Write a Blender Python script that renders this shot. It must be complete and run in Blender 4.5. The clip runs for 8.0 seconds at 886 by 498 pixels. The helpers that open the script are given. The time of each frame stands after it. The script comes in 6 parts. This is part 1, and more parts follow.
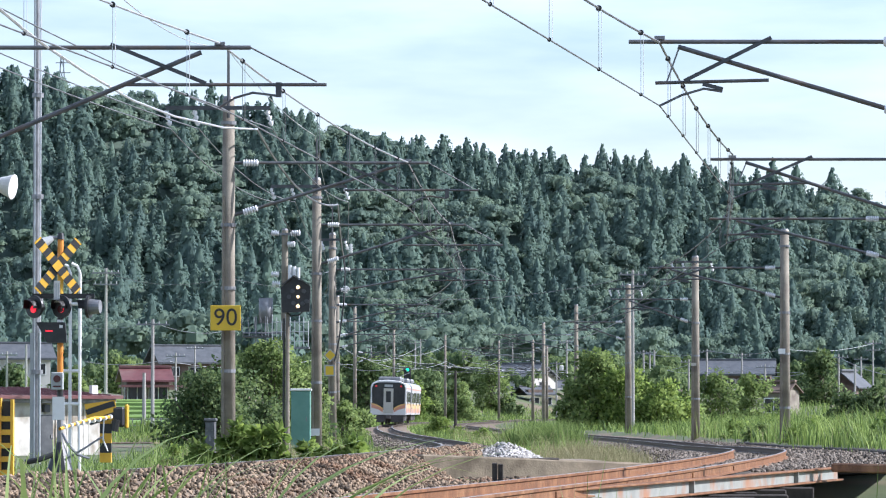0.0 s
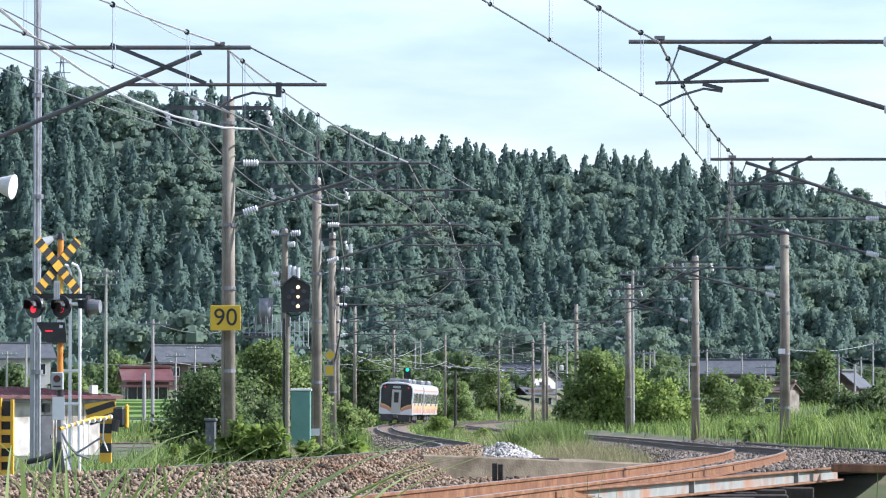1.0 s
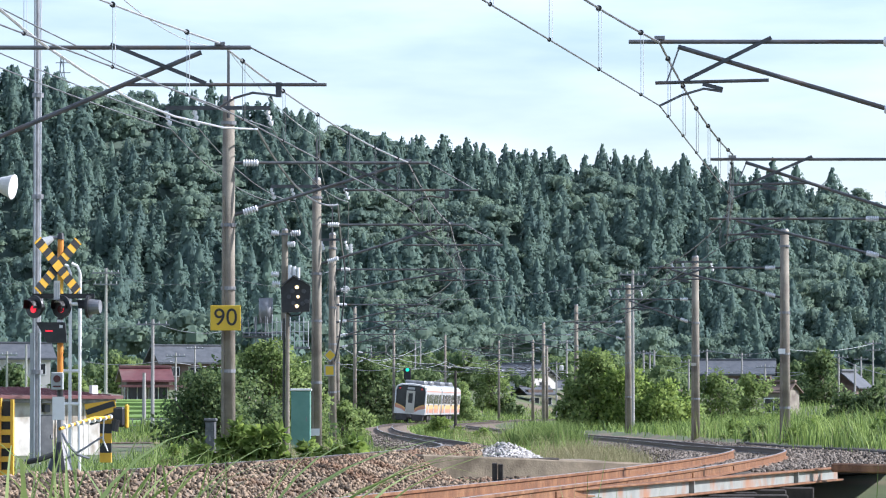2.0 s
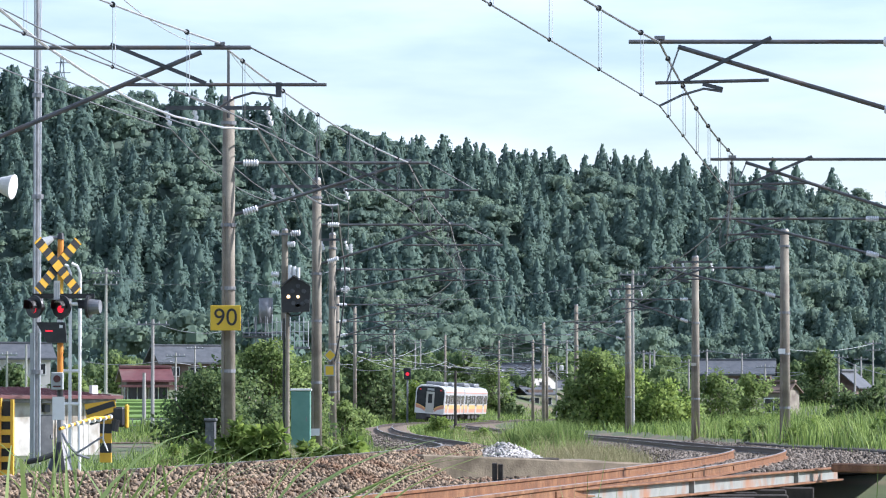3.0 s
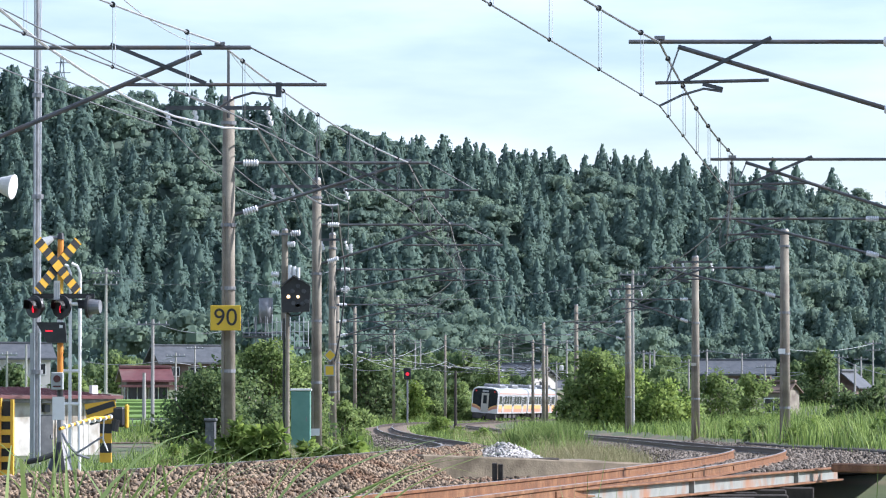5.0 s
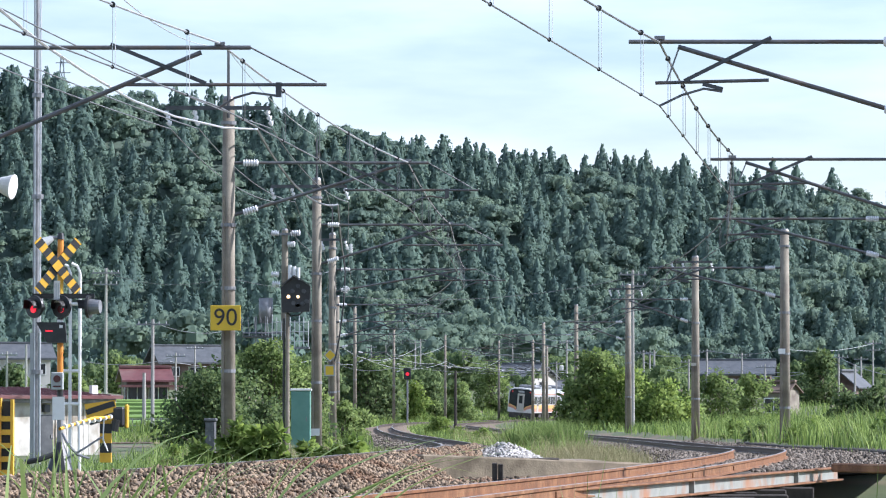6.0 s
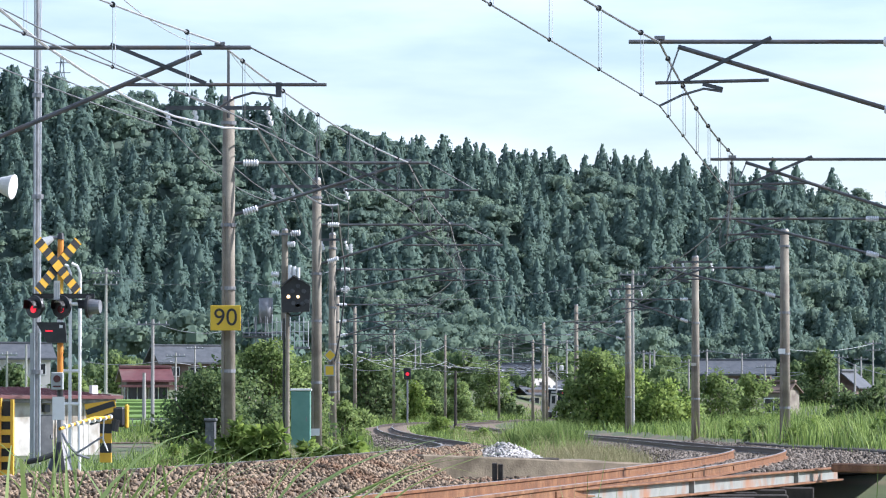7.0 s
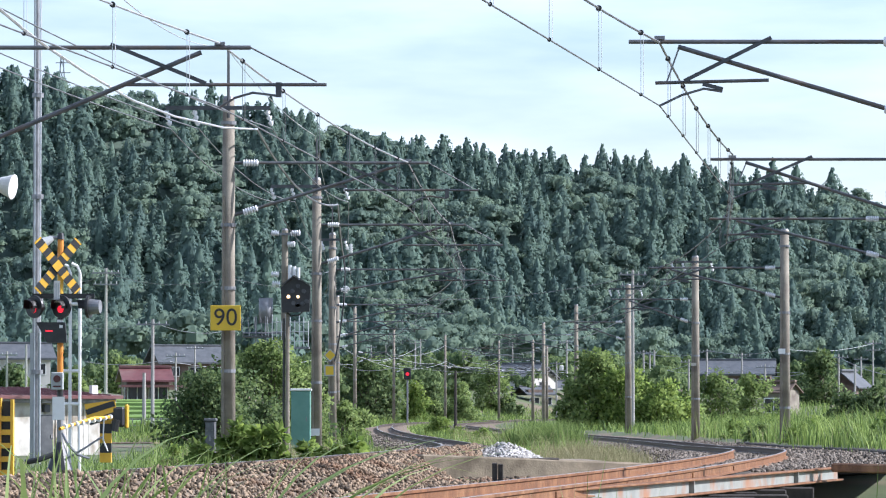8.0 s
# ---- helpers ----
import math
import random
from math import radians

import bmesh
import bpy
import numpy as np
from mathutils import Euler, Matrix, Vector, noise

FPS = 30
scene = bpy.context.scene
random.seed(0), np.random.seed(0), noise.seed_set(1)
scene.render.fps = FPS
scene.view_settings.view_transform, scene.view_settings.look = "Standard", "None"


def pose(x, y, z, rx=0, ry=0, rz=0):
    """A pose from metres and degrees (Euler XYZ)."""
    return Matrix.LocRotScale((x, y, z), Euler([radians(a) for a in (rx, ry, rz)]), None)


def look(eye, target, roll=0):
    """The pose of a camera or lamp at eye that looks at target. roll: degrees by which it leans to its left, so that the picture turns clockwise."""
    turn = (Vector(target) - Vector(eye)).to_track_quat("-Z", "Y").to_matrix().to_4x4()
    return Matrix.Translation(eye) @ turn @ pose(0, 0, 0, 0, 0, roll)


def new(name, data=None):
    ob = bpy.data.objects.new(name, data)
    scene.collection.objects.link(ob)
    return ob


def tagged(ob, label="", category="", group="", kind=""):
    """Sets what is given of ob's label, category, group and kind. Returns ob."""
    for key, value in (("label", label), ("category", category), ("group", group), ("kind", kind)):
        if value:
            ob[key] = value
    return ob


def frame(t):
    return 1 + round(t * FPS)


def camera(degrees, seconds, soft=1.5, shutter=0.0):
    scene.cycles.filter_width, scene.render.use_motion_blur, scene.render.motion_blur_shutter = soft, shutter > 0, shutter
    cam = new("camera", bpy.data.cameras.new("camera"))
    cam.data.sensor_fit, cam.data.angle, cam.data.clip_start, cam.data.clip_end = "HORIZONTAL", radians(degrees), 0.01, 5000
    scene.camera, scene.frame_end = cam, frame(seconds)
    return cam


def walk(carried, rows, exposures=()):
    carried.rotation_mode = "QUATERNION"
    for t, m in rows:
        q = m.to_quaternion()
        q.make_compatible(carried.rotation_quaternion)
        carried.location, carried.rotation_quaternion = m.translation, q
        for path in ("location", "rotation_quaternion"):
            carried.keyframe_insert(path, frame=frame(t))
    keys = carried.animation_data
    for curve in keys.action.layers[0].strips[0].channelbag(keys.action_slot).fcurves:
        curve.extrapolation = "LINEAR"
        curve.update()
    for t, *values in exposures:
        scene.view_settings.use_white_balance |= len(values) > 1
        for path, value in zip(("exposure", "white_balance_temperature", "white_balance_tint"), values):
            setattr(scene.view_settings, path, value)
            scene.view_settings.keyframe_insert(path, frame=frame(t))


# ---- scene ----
cam = camera(11.42, 8.0, soft=1.15)
EYE = (0.0, 0.0, 1.7)
AIM = (0.0, 100.0, 1.7 + 3.5587)
walk(cam, [(0.0, look(EYE, AIM)), (8.0, look(EYE, AIM))], exposures=[(0.0, 0.80, 5700, 17), (8.0, 0.80, 5700, 17)])

# ---- daylight ----
SUN_EL, SUN_AZ = 36.0, 5.0  # height above the horizon; degrees from +X towards +Y
world = bpy.data.worlds.new("sky")
scene.world = world
world.use_nodes = True
wn, wl = world.node_tree.nodes, world.node_tree.links
wn.clear()
w_out, w_bg = wn.new("ShaderNodeOutputWorld"), wn.new("ShaderNodeBackground")
sky = wn.new("ShaderNodeTexSky")
sky.sky_type, sky.sun_disc = "NISHITA", False
sky.sun_elevation, sky.sun_rotation = radians(SUN_EL), radians(90 - SUN_AZ)
sky.air_density, sky.dust_density, sky.ozone_density = 1.0, 0.6, 1.5
w_co, w_map = wn.new("ShaderNodeTexCoord"), wn.new("ShaderNodeMapping")
w_map.inputs["Scale"].default_value = (7.0, 7.0, 34.0)
w_map.inputs["Rotation"].default_value = (0.0, 0.12, 0.0)
w_noise, w_ramp = wn.new("ShaderNodeTexNoise"), wn.new("ShaderNodeValToRGB")
w_noise.inputs["Scale"].default_value, w_noise.inputs["Detail"].default_value = 1.3, 7.0
w_ramp.color_ramp.elements[0].position, w_ramp.color_ramp.elements[1].position = 0.36, 0.66
w_mix = wn.new("ShaderNodeMix")
w_mix.data_type = "RGBA"
w_mix.inputs["B"].default_value = (7.6, 8.3, 8.8, 1)  # thin bright cloud veil
w_mul = wn.new("ShaderNodeMath")
w_mul.operation, w_mul.inputs[1].default_value = "MULTIPLY", 0.75
wl.new(w_co.outputs["Generated"], w_map.inputs["Vector"])
wl.new(w_map.outputs["Vector"], w_noise.inputs["Vector"])
wl.new(w_noise.outputs["Fac"], w_ramp.inputs["Fac"])
wl.new(w_ramp.outputs["Color"], w_mul.inputs[0])
wl.new(w_mul.outputs[0], w_mix.inputs["Factor"])
wl.new(sky.outputs["Color"], w_mix.inputs["A"])
wl.new(w_mix.outputs["Result"], w_bg.inputs["Color"])
wl.new(w_bg.outputs["Background"], w_out.inputs["Surface"])
w_bg.inputs["Strength"].default_value = 0.097

sun = new("sun", bpy.data.lights.new("sun", "SUN"))
sun.data.energy, sun.data.angle, sun.data.color = 5.0, radians(0.6), (1.0, 0.95, 0.86)
sun.matrix_world = look((math.cos(radians(SUN_AZ)) * math.cos(radians(SUN_EL)), math.sin(radians(SUN_AZ)) * math.cos(radians(SUN_EL)),
                         math.sin(radians(SUN_EL))), (0, 0, 0))


# ---- materials ----
def material(name, dark, light, scale=3.0, rough=0.7, metal=0.0, bump=0.0, fine=60.0, island=0.0, objrand=0.0, spec=0.5,
             stain=None, stain_scale=0.8, glow=None, glow_power=0.0, sheer=0.0, fields=False):
    m = bpy.data.materials.new(name)
    m.use_nodes = True
    n, k = m.node_tree.nodes, m.node_tree.links
    b = n["Principled BSDF"]
    b.inputs["Roughness"].default_value, b.inputs["Metallic"].default_value = rough, metal
    b.inputs["Specular IOR Level"].default_value = spec
    co = n.new("ShaderNodeTexCoord")
    no = n.new("ShaderNodeTexNoise")
    no.inputs["Scale"].default_value, no.inputs["Detail"].default_value, no.inputs["Roughness"].default_value = scale, 6.0, 0.65
    k.new(co.outputs["Object"], no.inputs["Vector"])
    ra = n.new("ShaderNodeValToRGB")
    ra.color_ramp.elements[0].color, ra.color_ramp.elements[1].color = (*dark, 1), (*light, 1)
    ra.color_ramp.elements[0].position, ra.color_ramp.elements[1].position = 0.3, 0.7
    fac = no.outputs["Fac"]
    if island or objrand:
        src = n.new("ShaderNodeNewGeometry").outputs["Random Per Island"] if island else n.new("ShaderNodeObjectInfo").outputs["Random"]
        mi = n.new("ShaderNodeMix")
        mi.inputs["Factor"].default_value = island or objrand
        k.new(fac, mi.inputs["A"])
        k.new(src, mi.inputs["B"])
        fac = mi.outputs["Result"]
    k.new(fac, ra.inputs["Fac"])
    col = ra.outputs["Color"]
    if stain:
        n2 = n.new("ShaderNodeTexNoise")
        n2.inputs["Scale"].default_value, n2.inputs["Detail"].default_value = stain_scale, 8.0
        k.new(co.outputs["Object"], n2.inputs["Vector"])
        r2 = n.new("ShaderNodeValToRGB")
        r2.color_ramp.elements[0].position, r2.color_ramp.elements[1].position = 0.48, 0.68
        k.new(n2.outputs["Fac"], r2.inputs["Fac"])
        mx = n.new("ShaderNodeMix")
        mx.data_type = "RGBA"
        mx.inputs["B"].default_value = (*stain, 1)
        k.new(r2.outputs["Color"], mx.inputs["Factor"])
        k.new(col, mx.inputs["A"])
        col = mx.outputs["Result"]
    k.new(col, b.inputs["Base Color"])
    if bump:
        nb = n.new("ShaderNodeTexNoise")
        nb.inputs["Scale"].default_value, nb.inputs["Detail"].default_value = fine, 4.0
        k.new(co.outputs["Object"], nb.inputs["Vector"])
        bu = n.new("ShaderNodeBump")
        bu.inputs["Strength"].default_value, bu.inputs["Distance"].default_value = bump, 0.02
        k.new(nb.outputs["Fac"], bu.inputs["Height"])
        k.new(bu.outputs["Normal"], b.inputs["Normal"])
    if glow:
        b.inputs["Emission Color"].default_value, b.inputs["Emission Strength"].default_value = (*glow, 1), glow_power
    if sheer:
        tr = n.new("ShaderNodeBsdfTranslucent")
        k.new(col, tr.inputs["Color"])
        ms = n.new("ShaderNodeMixShader")
        ms.inputs["Fac"].default_value = sheer
        k.new(b.outputs["BSDF"], ms.inputs[1])
        k.new(tr.outputs["BSDF"], ms.inputs[2])
        k.new(ms.outputs["Shader"], n["Material Output"].inputs["Surface"])
    return m


CONCRETE = material("weathered_concrete", (0.17, 0.15, 0.115), (0.285, 0.255, 0.20), 2.0, 0.85, bump=0.4, fine=40, stain=(0.13, 0.105, 0.085), stain_scale=1.1)
PALE_CONCRETE = material("pale_pole_concrete", (0.27, 0.26, 0.24), (0.40, 0.385, 0.36), 2.0, 0.85, bump=0.2, fine=40)
OLD_CONCRETE = material("mossy_concrete", (0.13, 0.105, 0.072), (0.26, 0.21, 0.145), 2.5, 0.9, bump=0.5, fine=25, stain=(0.085, 0.066, 0.042), stain_scale=1.6)
STEEL = material("galvanised_steel", (0.15, 0.155, 0.165), (0.29, 0.295, 0.30), 5.0, 0.5, 0.5, bump=0.1)
DARK_STEEL = material("dark_painted_steel", (0.045, 0.05, 0.055), (0.10, 0.105, 0.11), 4.0, 0.55, 0.3)
BRACKET = material("weathered_bracket_steel", (0.075, 0.08, 0.085), (0.16, 0.165, 0.17), 4.0, 0.55, 0.4, stain=(0.12, 0.09, 0.07), stain_scale=2.0)
WIRE = material("grey_wire", (0.12, 0.125, 0.13), (0.25, 0.255, 0.26), 3.0, 0.5, 0.6)
BRIGHT_WIRE = material("bright_wire", (0.45, 0.46, 0.47), (0.65, 0.66, 0.67), 3.0, 0.4, 0.5)
PALE_WIRE = material("pale_grey_wire", (0.24, 0.25, 0.26), (0.38, 0.39, 0.40), 3.0, 0.5, 0.2)
SOIL = material("tilled_soil", (0.085, 0.06, 0.036), (0.17, 0.12, 0.075), 1.5, 0.95, bump=1.0, fine=9)
BLACK = material("black_enamel", (0.010, 0.011, 0.012), (0.028, 0.029, 0.03), 6.0, 0.45)
PORCELAIN = material("white_porcelain", (0.62, 0.63, 0.64), (0.8, 0.8, 0.8), 5.0, 0.2)
RUST = material("rusty_rail", (0.10, 0.040, 0.015), (0.23, 0.10, 0.036), 6.0, 0.75, 0.15, bump=0.3, stain=(0.26, 0.13, 0.055), stain_scale=2.5)
RAIL_DARK = material("oily_rail", (0.035, 0.025, 0.02), (0.10, 0.07, 0.05), 5.0, 0.6, 0.3)
RAIL_TOP = material("polished_rail_head", (0.30, 0.26, 0.23), (0.48, 0.44, 0.40), 8.0, 0.35, 0.8)
GIRDER = material("grey_girder_steel", (0.19, 0.205, 0.185), (0.30, 0.31, 0.28), 3.0, 0.65, 0.1, stain=(0.30, 0.15, 0.08), stain_scale=2.2)
STONE_RED = material("rusty_ballast_stone", (0.05, 0.036, 0.022), (0.29, 0.212, 0.138), 1.2, 0.9, island=0.75, bump=0.3, stain=(0.17, 0.092, 0.05), stain_scale=0.35)
STONE_GREY = material("grey_ballast_stone", (0.055, 0.043, 0.031), (0.225, 0.19, 0.152), 1.5, 0.9, island=0.7, bump=0.3)
STONE_PALE = material("pale_crushed_stone", (0.20, 0.19, 0.175), (0.50, 0.48, 0.45), 2.0, 0.9, island=0.7)
GRAVEL_BED = material("ballast_bed", (0.10, 0.075, 0.052), (0.24, 0.18, 0.125), 14.0, 0.95, bump=1.0, fine=22)
SLEEPER = material("concrete_sleeper", (0.17, 0.15, 0.13), (0.30, 0.27, 0.23), 4.0, 0.9)
TIMBER = material("tarred_timber", (0.020, 0.016, 0.013), (0.06, 0.05, 0.04), 7.0, 0.85, bump=0.4)
GROUND = material("meadow_soil", (0.05, 0.075, 0.026), (0.10, 0.125, 0.05), 0.35, 0.95, bump=0.6, fine=8, stain=(0.17, 0.125, 0.085), stain_scale=0.11)
GRASS = material("summer_grass", (0.065, 0.12, 0.028), (0.29, 0.385, 0.10), 0.5, 0.6, island=0.65, sheer=0.35, spec=0.22)
DRY_GRASS = material("dry_grass", (0.20, 0.19, 0.09), (0.36, 0.32, 0.18), 0.8, 0.7, island=0.7, sheer=0.3, spec=0.22)
REED = material("coarse_reed_grass", (0.13, 0.20, 0.05), (0.36, 0.43, 0.16), 0.5, 0.5, island=0.6, sheer=0.35, spec=0.22)
LEAF = material("broad_leaf", (0.10, 0.155, 0.045), (0.26, 0.34, 0.11), 0.6, 0.7, island=0.6, sheer=0.5, spec=0.22)
LEAF_DARK = material("dark_leaf", (0.065, 0.11, 0.042), (0.17, 0.23, 0.085), 0.6, 0.7, island=0.6, sheer=0.45, spec=0.22)
LEAF_LIGHT = material("fresh_leaf", (0.12, 0.19, 0.04), (0.29, 0.38, 0.09), 0.6, 0.7, island=0.6, sheer=0.5, spec=0.22)
BARK = material("bark", (0.06, 0.045, 0.033), (0.14, 0.11, 0.085), 4.0, 0.9, bump=0.5)
# distance haze put into CEDAR and BROADWOOD: base colours paler and bluer
CEDAR = material("hazed_cedar_foliage", (0.10, 0.16, 0.148), (0.172, 0.248, 0.185), 0.09, 0.8, island=0.05, sheer=0.45, spec=0.2)
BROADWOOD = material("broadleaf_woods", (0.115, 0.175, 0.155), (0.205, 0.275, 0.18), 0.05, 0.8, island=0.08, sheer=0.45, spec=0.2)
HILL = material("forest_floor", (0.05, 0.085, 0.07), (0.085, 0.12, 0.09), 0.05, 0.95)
RICE = material("rice_plants", (0.13, 0.23, 0.05), (0.24, 0.36, 0.09), 0.15, 0.7, bump=0.5, fine=6)
WHITE = material("white_paint", (0.68, 0.68, 0.66), (0.80, 0.80, 0.78), 3.0, 0.5, stain=(0.45, 0.42, 0.37), stain_scale=0.7)
WHITEWASH = material("stained_whitewash", (0.42, 0.40, 0.35), (0.60, 0.58, 0.53), 2.5, 0.85, bump=0.2, stain=(0.26, 0.22, 0.165), stain_scale=1.6)
YELLOW = material("safety_yellow", (0.55, 0.30, 0.015), (0.75, 0.44, 0.03), 4.0, 0.45)
SIGN_YELLOW = material("sign_yellow", (0.60, 0.39, 0.012), (0.70, 0.47, 0.025), 2.0, 0.4)
ORANGE = material("orange_paint", (0.60, 0.20, 0.02), (0.75, 0.30, 0.04), 4.0, 0.5)
RED_ROOF = material("red_sheet_roof", (0.095, 0.032, 0.034), (0.16, 0.058, 0.058), 2.0, 0.5, stain=(0.17, 0.09, 0.082), stain_scale=0.7)
GREY_TILE = material("grey_roof_tile", (0.055, 0.062, 0.07), (0.105, 0.112, 0.12), 1.5, 0.6)
PLASTER = material("cream_plaster", (0.46, 0.44, 0.40), (0.58, 0.56, 0.51), 0.8, 0.9)
BROWN_WALL = material("brown_boards", (0.09, 0.06, 0.045), (0.17, 0.125, 0.095), 2.0, 0.85)
GREEN_BOX = material("green_cabinet_paint", (0.10, 0.24, 0.19), (0.14, 0.30, 0.24), 2.0, 0.45)
GREY_BOX = material("grey_cabinet_paint", (0.28, 0.30, 0.30), (0.40, 0.42, 0.42), 2.0, 0.5)
GLASS = material("dark_window_glass", (0.015, 0.018, 0.022), (0.035, 0.04, 0.045), 2.0, 0.1, spec=0.35)
TRAIN_STEEL = material("brushed_stainless_steel", (0.44, 0.44, 0.44), (0.56, 0.56, 0.56), 2.0, 0.45, 0.35)
TRAIN_WHITE = material("train_white", (0.62, 0.62, 0.61), (0.70, 0.69, 0.67), 1.0, 0.35)
TRAIN_YELLOW = material("train_gold_band", (0.62, 0.36, 0.10), (0.70, 0.43, 0.14), 1.0, 0.4)
TRAIN_PINK = material("train_rose_band", (0.50, 0.21, 0.13), (0.58, 0.28, 0.18), 1.0, 0.4)
TRAIN_DOOR = material("cream_door_paint", (0.40, 0.39, 0.34), (0.48, 0.47, 0.41), 1.0, 0.45)
TAIL_RED = material("tail_lamp_red", (0.4, 0.02, 0.02), (0.5, 0.03, 0.03), 3.0, 0.3, glow=(1.0, 0.03, 0.04), glow_power=0.12)
GREEN_GLOW = material("lit_green_lamp", (0.02, 0.4, 0.25), (0.03, 0.5, 0.3), 3.0, 0.3, glow=(0.03, 1.0, 0.55), glow_power=0.6)
TRAIN_DARK = material("underframe_grey", (0.03, 0.03, 0.032), (0.09, 0.085, 0.08), 2.0, 0.75)
RED_GLOW = material("lit_red_lamp", (0.5, 0.01, 0.02), (0.6, 0.02, 0.03), 3.0, 0.3, glow=(1.0, 0.02, 0.04), glow_power=0.6)
AMBER_GLOW = material("lit_amber_lamp", (0.8, 0.5, 0.2), (0.9, 0.6, 0.3), 3.0, 0.3, glow=(1.0, 0.70, 0.32), glow_power=1.7)
RED_LENS = material("unlit_red_lens", (0.05, 0.01, 0.012), (0.08, 0.014, 0.016), 3.0, 0.2)
INK = material("black_ink", (0.02, 0.02, 0.02), (0.03, 0.03, 0.03), 3.0, 0.6)


# ---- mesh helpers ----
def link_mesh(name, verts, faces, mat, parent=None, label=""):
    me = bpy.data.meshes.new(name)
    me.from_pydata([tuple(v) for v in verts], [], faces)
    me.update()
    me.materials.append(mat)
    ob = new(name, me)
    if parent:
        ob.parent = parent
    return tagged(ob, label) if label else ob


def sheet_mesh(name, verts, quads, mat, sides=4, normals=None):
    """One mesh from numpy arrays of vertices and faces with the same number of sides."""
    if normals is not None:  # let every leaf face outwards
        c, quads = np.asarray(verts)[quads], np.array(quads)
        inward = np.einsum("ij,ij->i", np.cross(c[:, 2] - c[:, 0], c[:, 3] - c[:, 1]), np.asarray(normals)[quads].mean(1)) < 0
        quads[inward] = quads[inward][:, ::-1]
    me = bpy.data.meshes.new(name)
    nf = len(quads)
    me.vertices.add(len(verts))
    me.vertices.foreach_set("co", np.asarray(verts, dtype=np.float32).ravel())
    me.loops.add(nf * sides)
    me.loops.foreach_set("vertex_index", np.asarray(quads, dtype=np.int32).ravel())
    me.polygons.add(nf)
    me.polygons.foreach_set("loop_start", np.arange(0, nf * sides, sides, dtype=np.int32))
    me.update(calc_edges=True)
    me.validate()
    if normals is not None:
        me.polygons.foreach_set("use_smooth", np.ones(nf, dtype=bool))
        me.normals_split_custom_set_from_vertices(np.asarray(normals, dtype=np.float32).tolist())
    me.materials.append(mat)
    return new(name, me)


def part(name, bm, mat, parent, label=""):
    me = bpy.data.meshes.new(name)
    bmesh.ops.recalc_face_normals(bm, faces=bm.faces)
    bm.to_mesh(me)
    bm.free()
    me.materials.append(mat)
    ob = new(name, me)
    if parent:
        ob.parent = parent
    return tagged(ob, label) if label else ob


def box(bm, x0, x1, y0, y1, z0, z1, bevel=0.0, m=None):
    r = bmesh.ops.create_cube(bm, size=1.0, matrix=Matrix.Translation(((x0 + x1) / 2, (y0 + y1) / 2, (z0 + z1) / 2)) @ Matrix.Diagonal((abs(x1 - x0), abs(y1 - y0), abs(z1 - z0), 1)))
    vs = r["verts"]
    if bevel:
        es = list({e for v in vs for e in v.link_edges})
        vs = list({v for f in bmesh.ops.bevel(bm, geom=es, offset=bevel, segments=1, affect="EDGES")["faces"] for v in f.verts} | {v for v in vs if v.is_valid})
    if m:
        bmesh.ops.transform(bm, matrix=m, verts=vs)
    return bm


def boxm(*a, **k):
    return box(bmesh.new(), *a, **k)


def tube(bm, a, b, r0, r1=None, seg=8):
    a, b = Vector(a), Vector(b)
    d = b - a
    bmesh.ops.create_cone(bm, cap_ends=True, segments=seg, radius1=r0, radius2=r0 if r1 is None else r1, depth=d.length,
                          matrix=Matrix.Translation((a + b) / 2) @ d.to_track_quat("Z", "Y").to_matrix().to_4x4())
    return bm


def tubem(*a, **k):
    return tube(bmesh.new(), *a, **k)


def sweep(bm, pts, r, seg=5):
    """A round bar or wire through points."""
    pts = [Vector(p) for p in pts]
    rings = []
    for i, p in enumerate(pts):
        t = (pts[min(i + 1, len(pts) - 1)] - pts[max(i - 1, 0)]).normalized()
        u = t.cross(Vector((0, 0, 1)))
        u = u.normalized() if u.length > 0.05 else Vector((1, 0, 0))
        w = u.cross(t)
        rings.append([bm.verts.new(p + r * (math.cos(a) * u + math.sin(a) * w)) for a in (2 * math.pi * k / seg for k in range(seg))])
    for a, b in zip(rings, rings[1:]):
        for k in range(seg):
            bm.faces.new((a[k], a[(k + 1) % seg], b[(k + 1) % seg], b[k]))
    return bm


def sag(a, b, drop, n=14):
    a, b = Vector(a), Vector(b)
    return [a.lerp(b, i / n) - Vector((0, 0, 4 * drop * (i / n) * (1 - i / n))) for i in range(n + 1)]


def smooth(ob):
    for f in ob.data.polygons:
        f.use_smooth = True
    return ob


def empty(name, m, label="", category="", group="", kind=""):
    ob = new(name)
    ob.matrix_basis = m
    return tagged(ob, label, category, group, kind)


# ---- the line: two curved tracks ----
LEFT_WAY = ((-40, -19.6), (0, -13.2), (20, -9.8), (39, -6.6), (60, -3.3), (91, -0.45), (128, 0.5), (160, -0.2), (196, -1.4), (250, -2.9), (300, -3.9),
            (352, -4.5), (392, -4.0), (430, -1.8), (470, 2.55), (505, 8.6), (545, 16.3), (585, 26.0), (640, 42.0), (700, 62.0), (800, 98.0))
RIGHT_WAY = ((-40, -12.9), (0, -6.5), (20, -3.3), (39, -0.2), (60, 3.0), (88, 6.25), (108, 7.2), (140, 7.5), (175, 7.1), (225, 5.9), (300, 3.0),
             (352, 1.4), (392, 1.9), (430, 4.1), (470, 8.2), (505, 13.7), (545, 21.3), (585, 31.0), (640, 47.0), (700, 67.0), (800, 103.0))
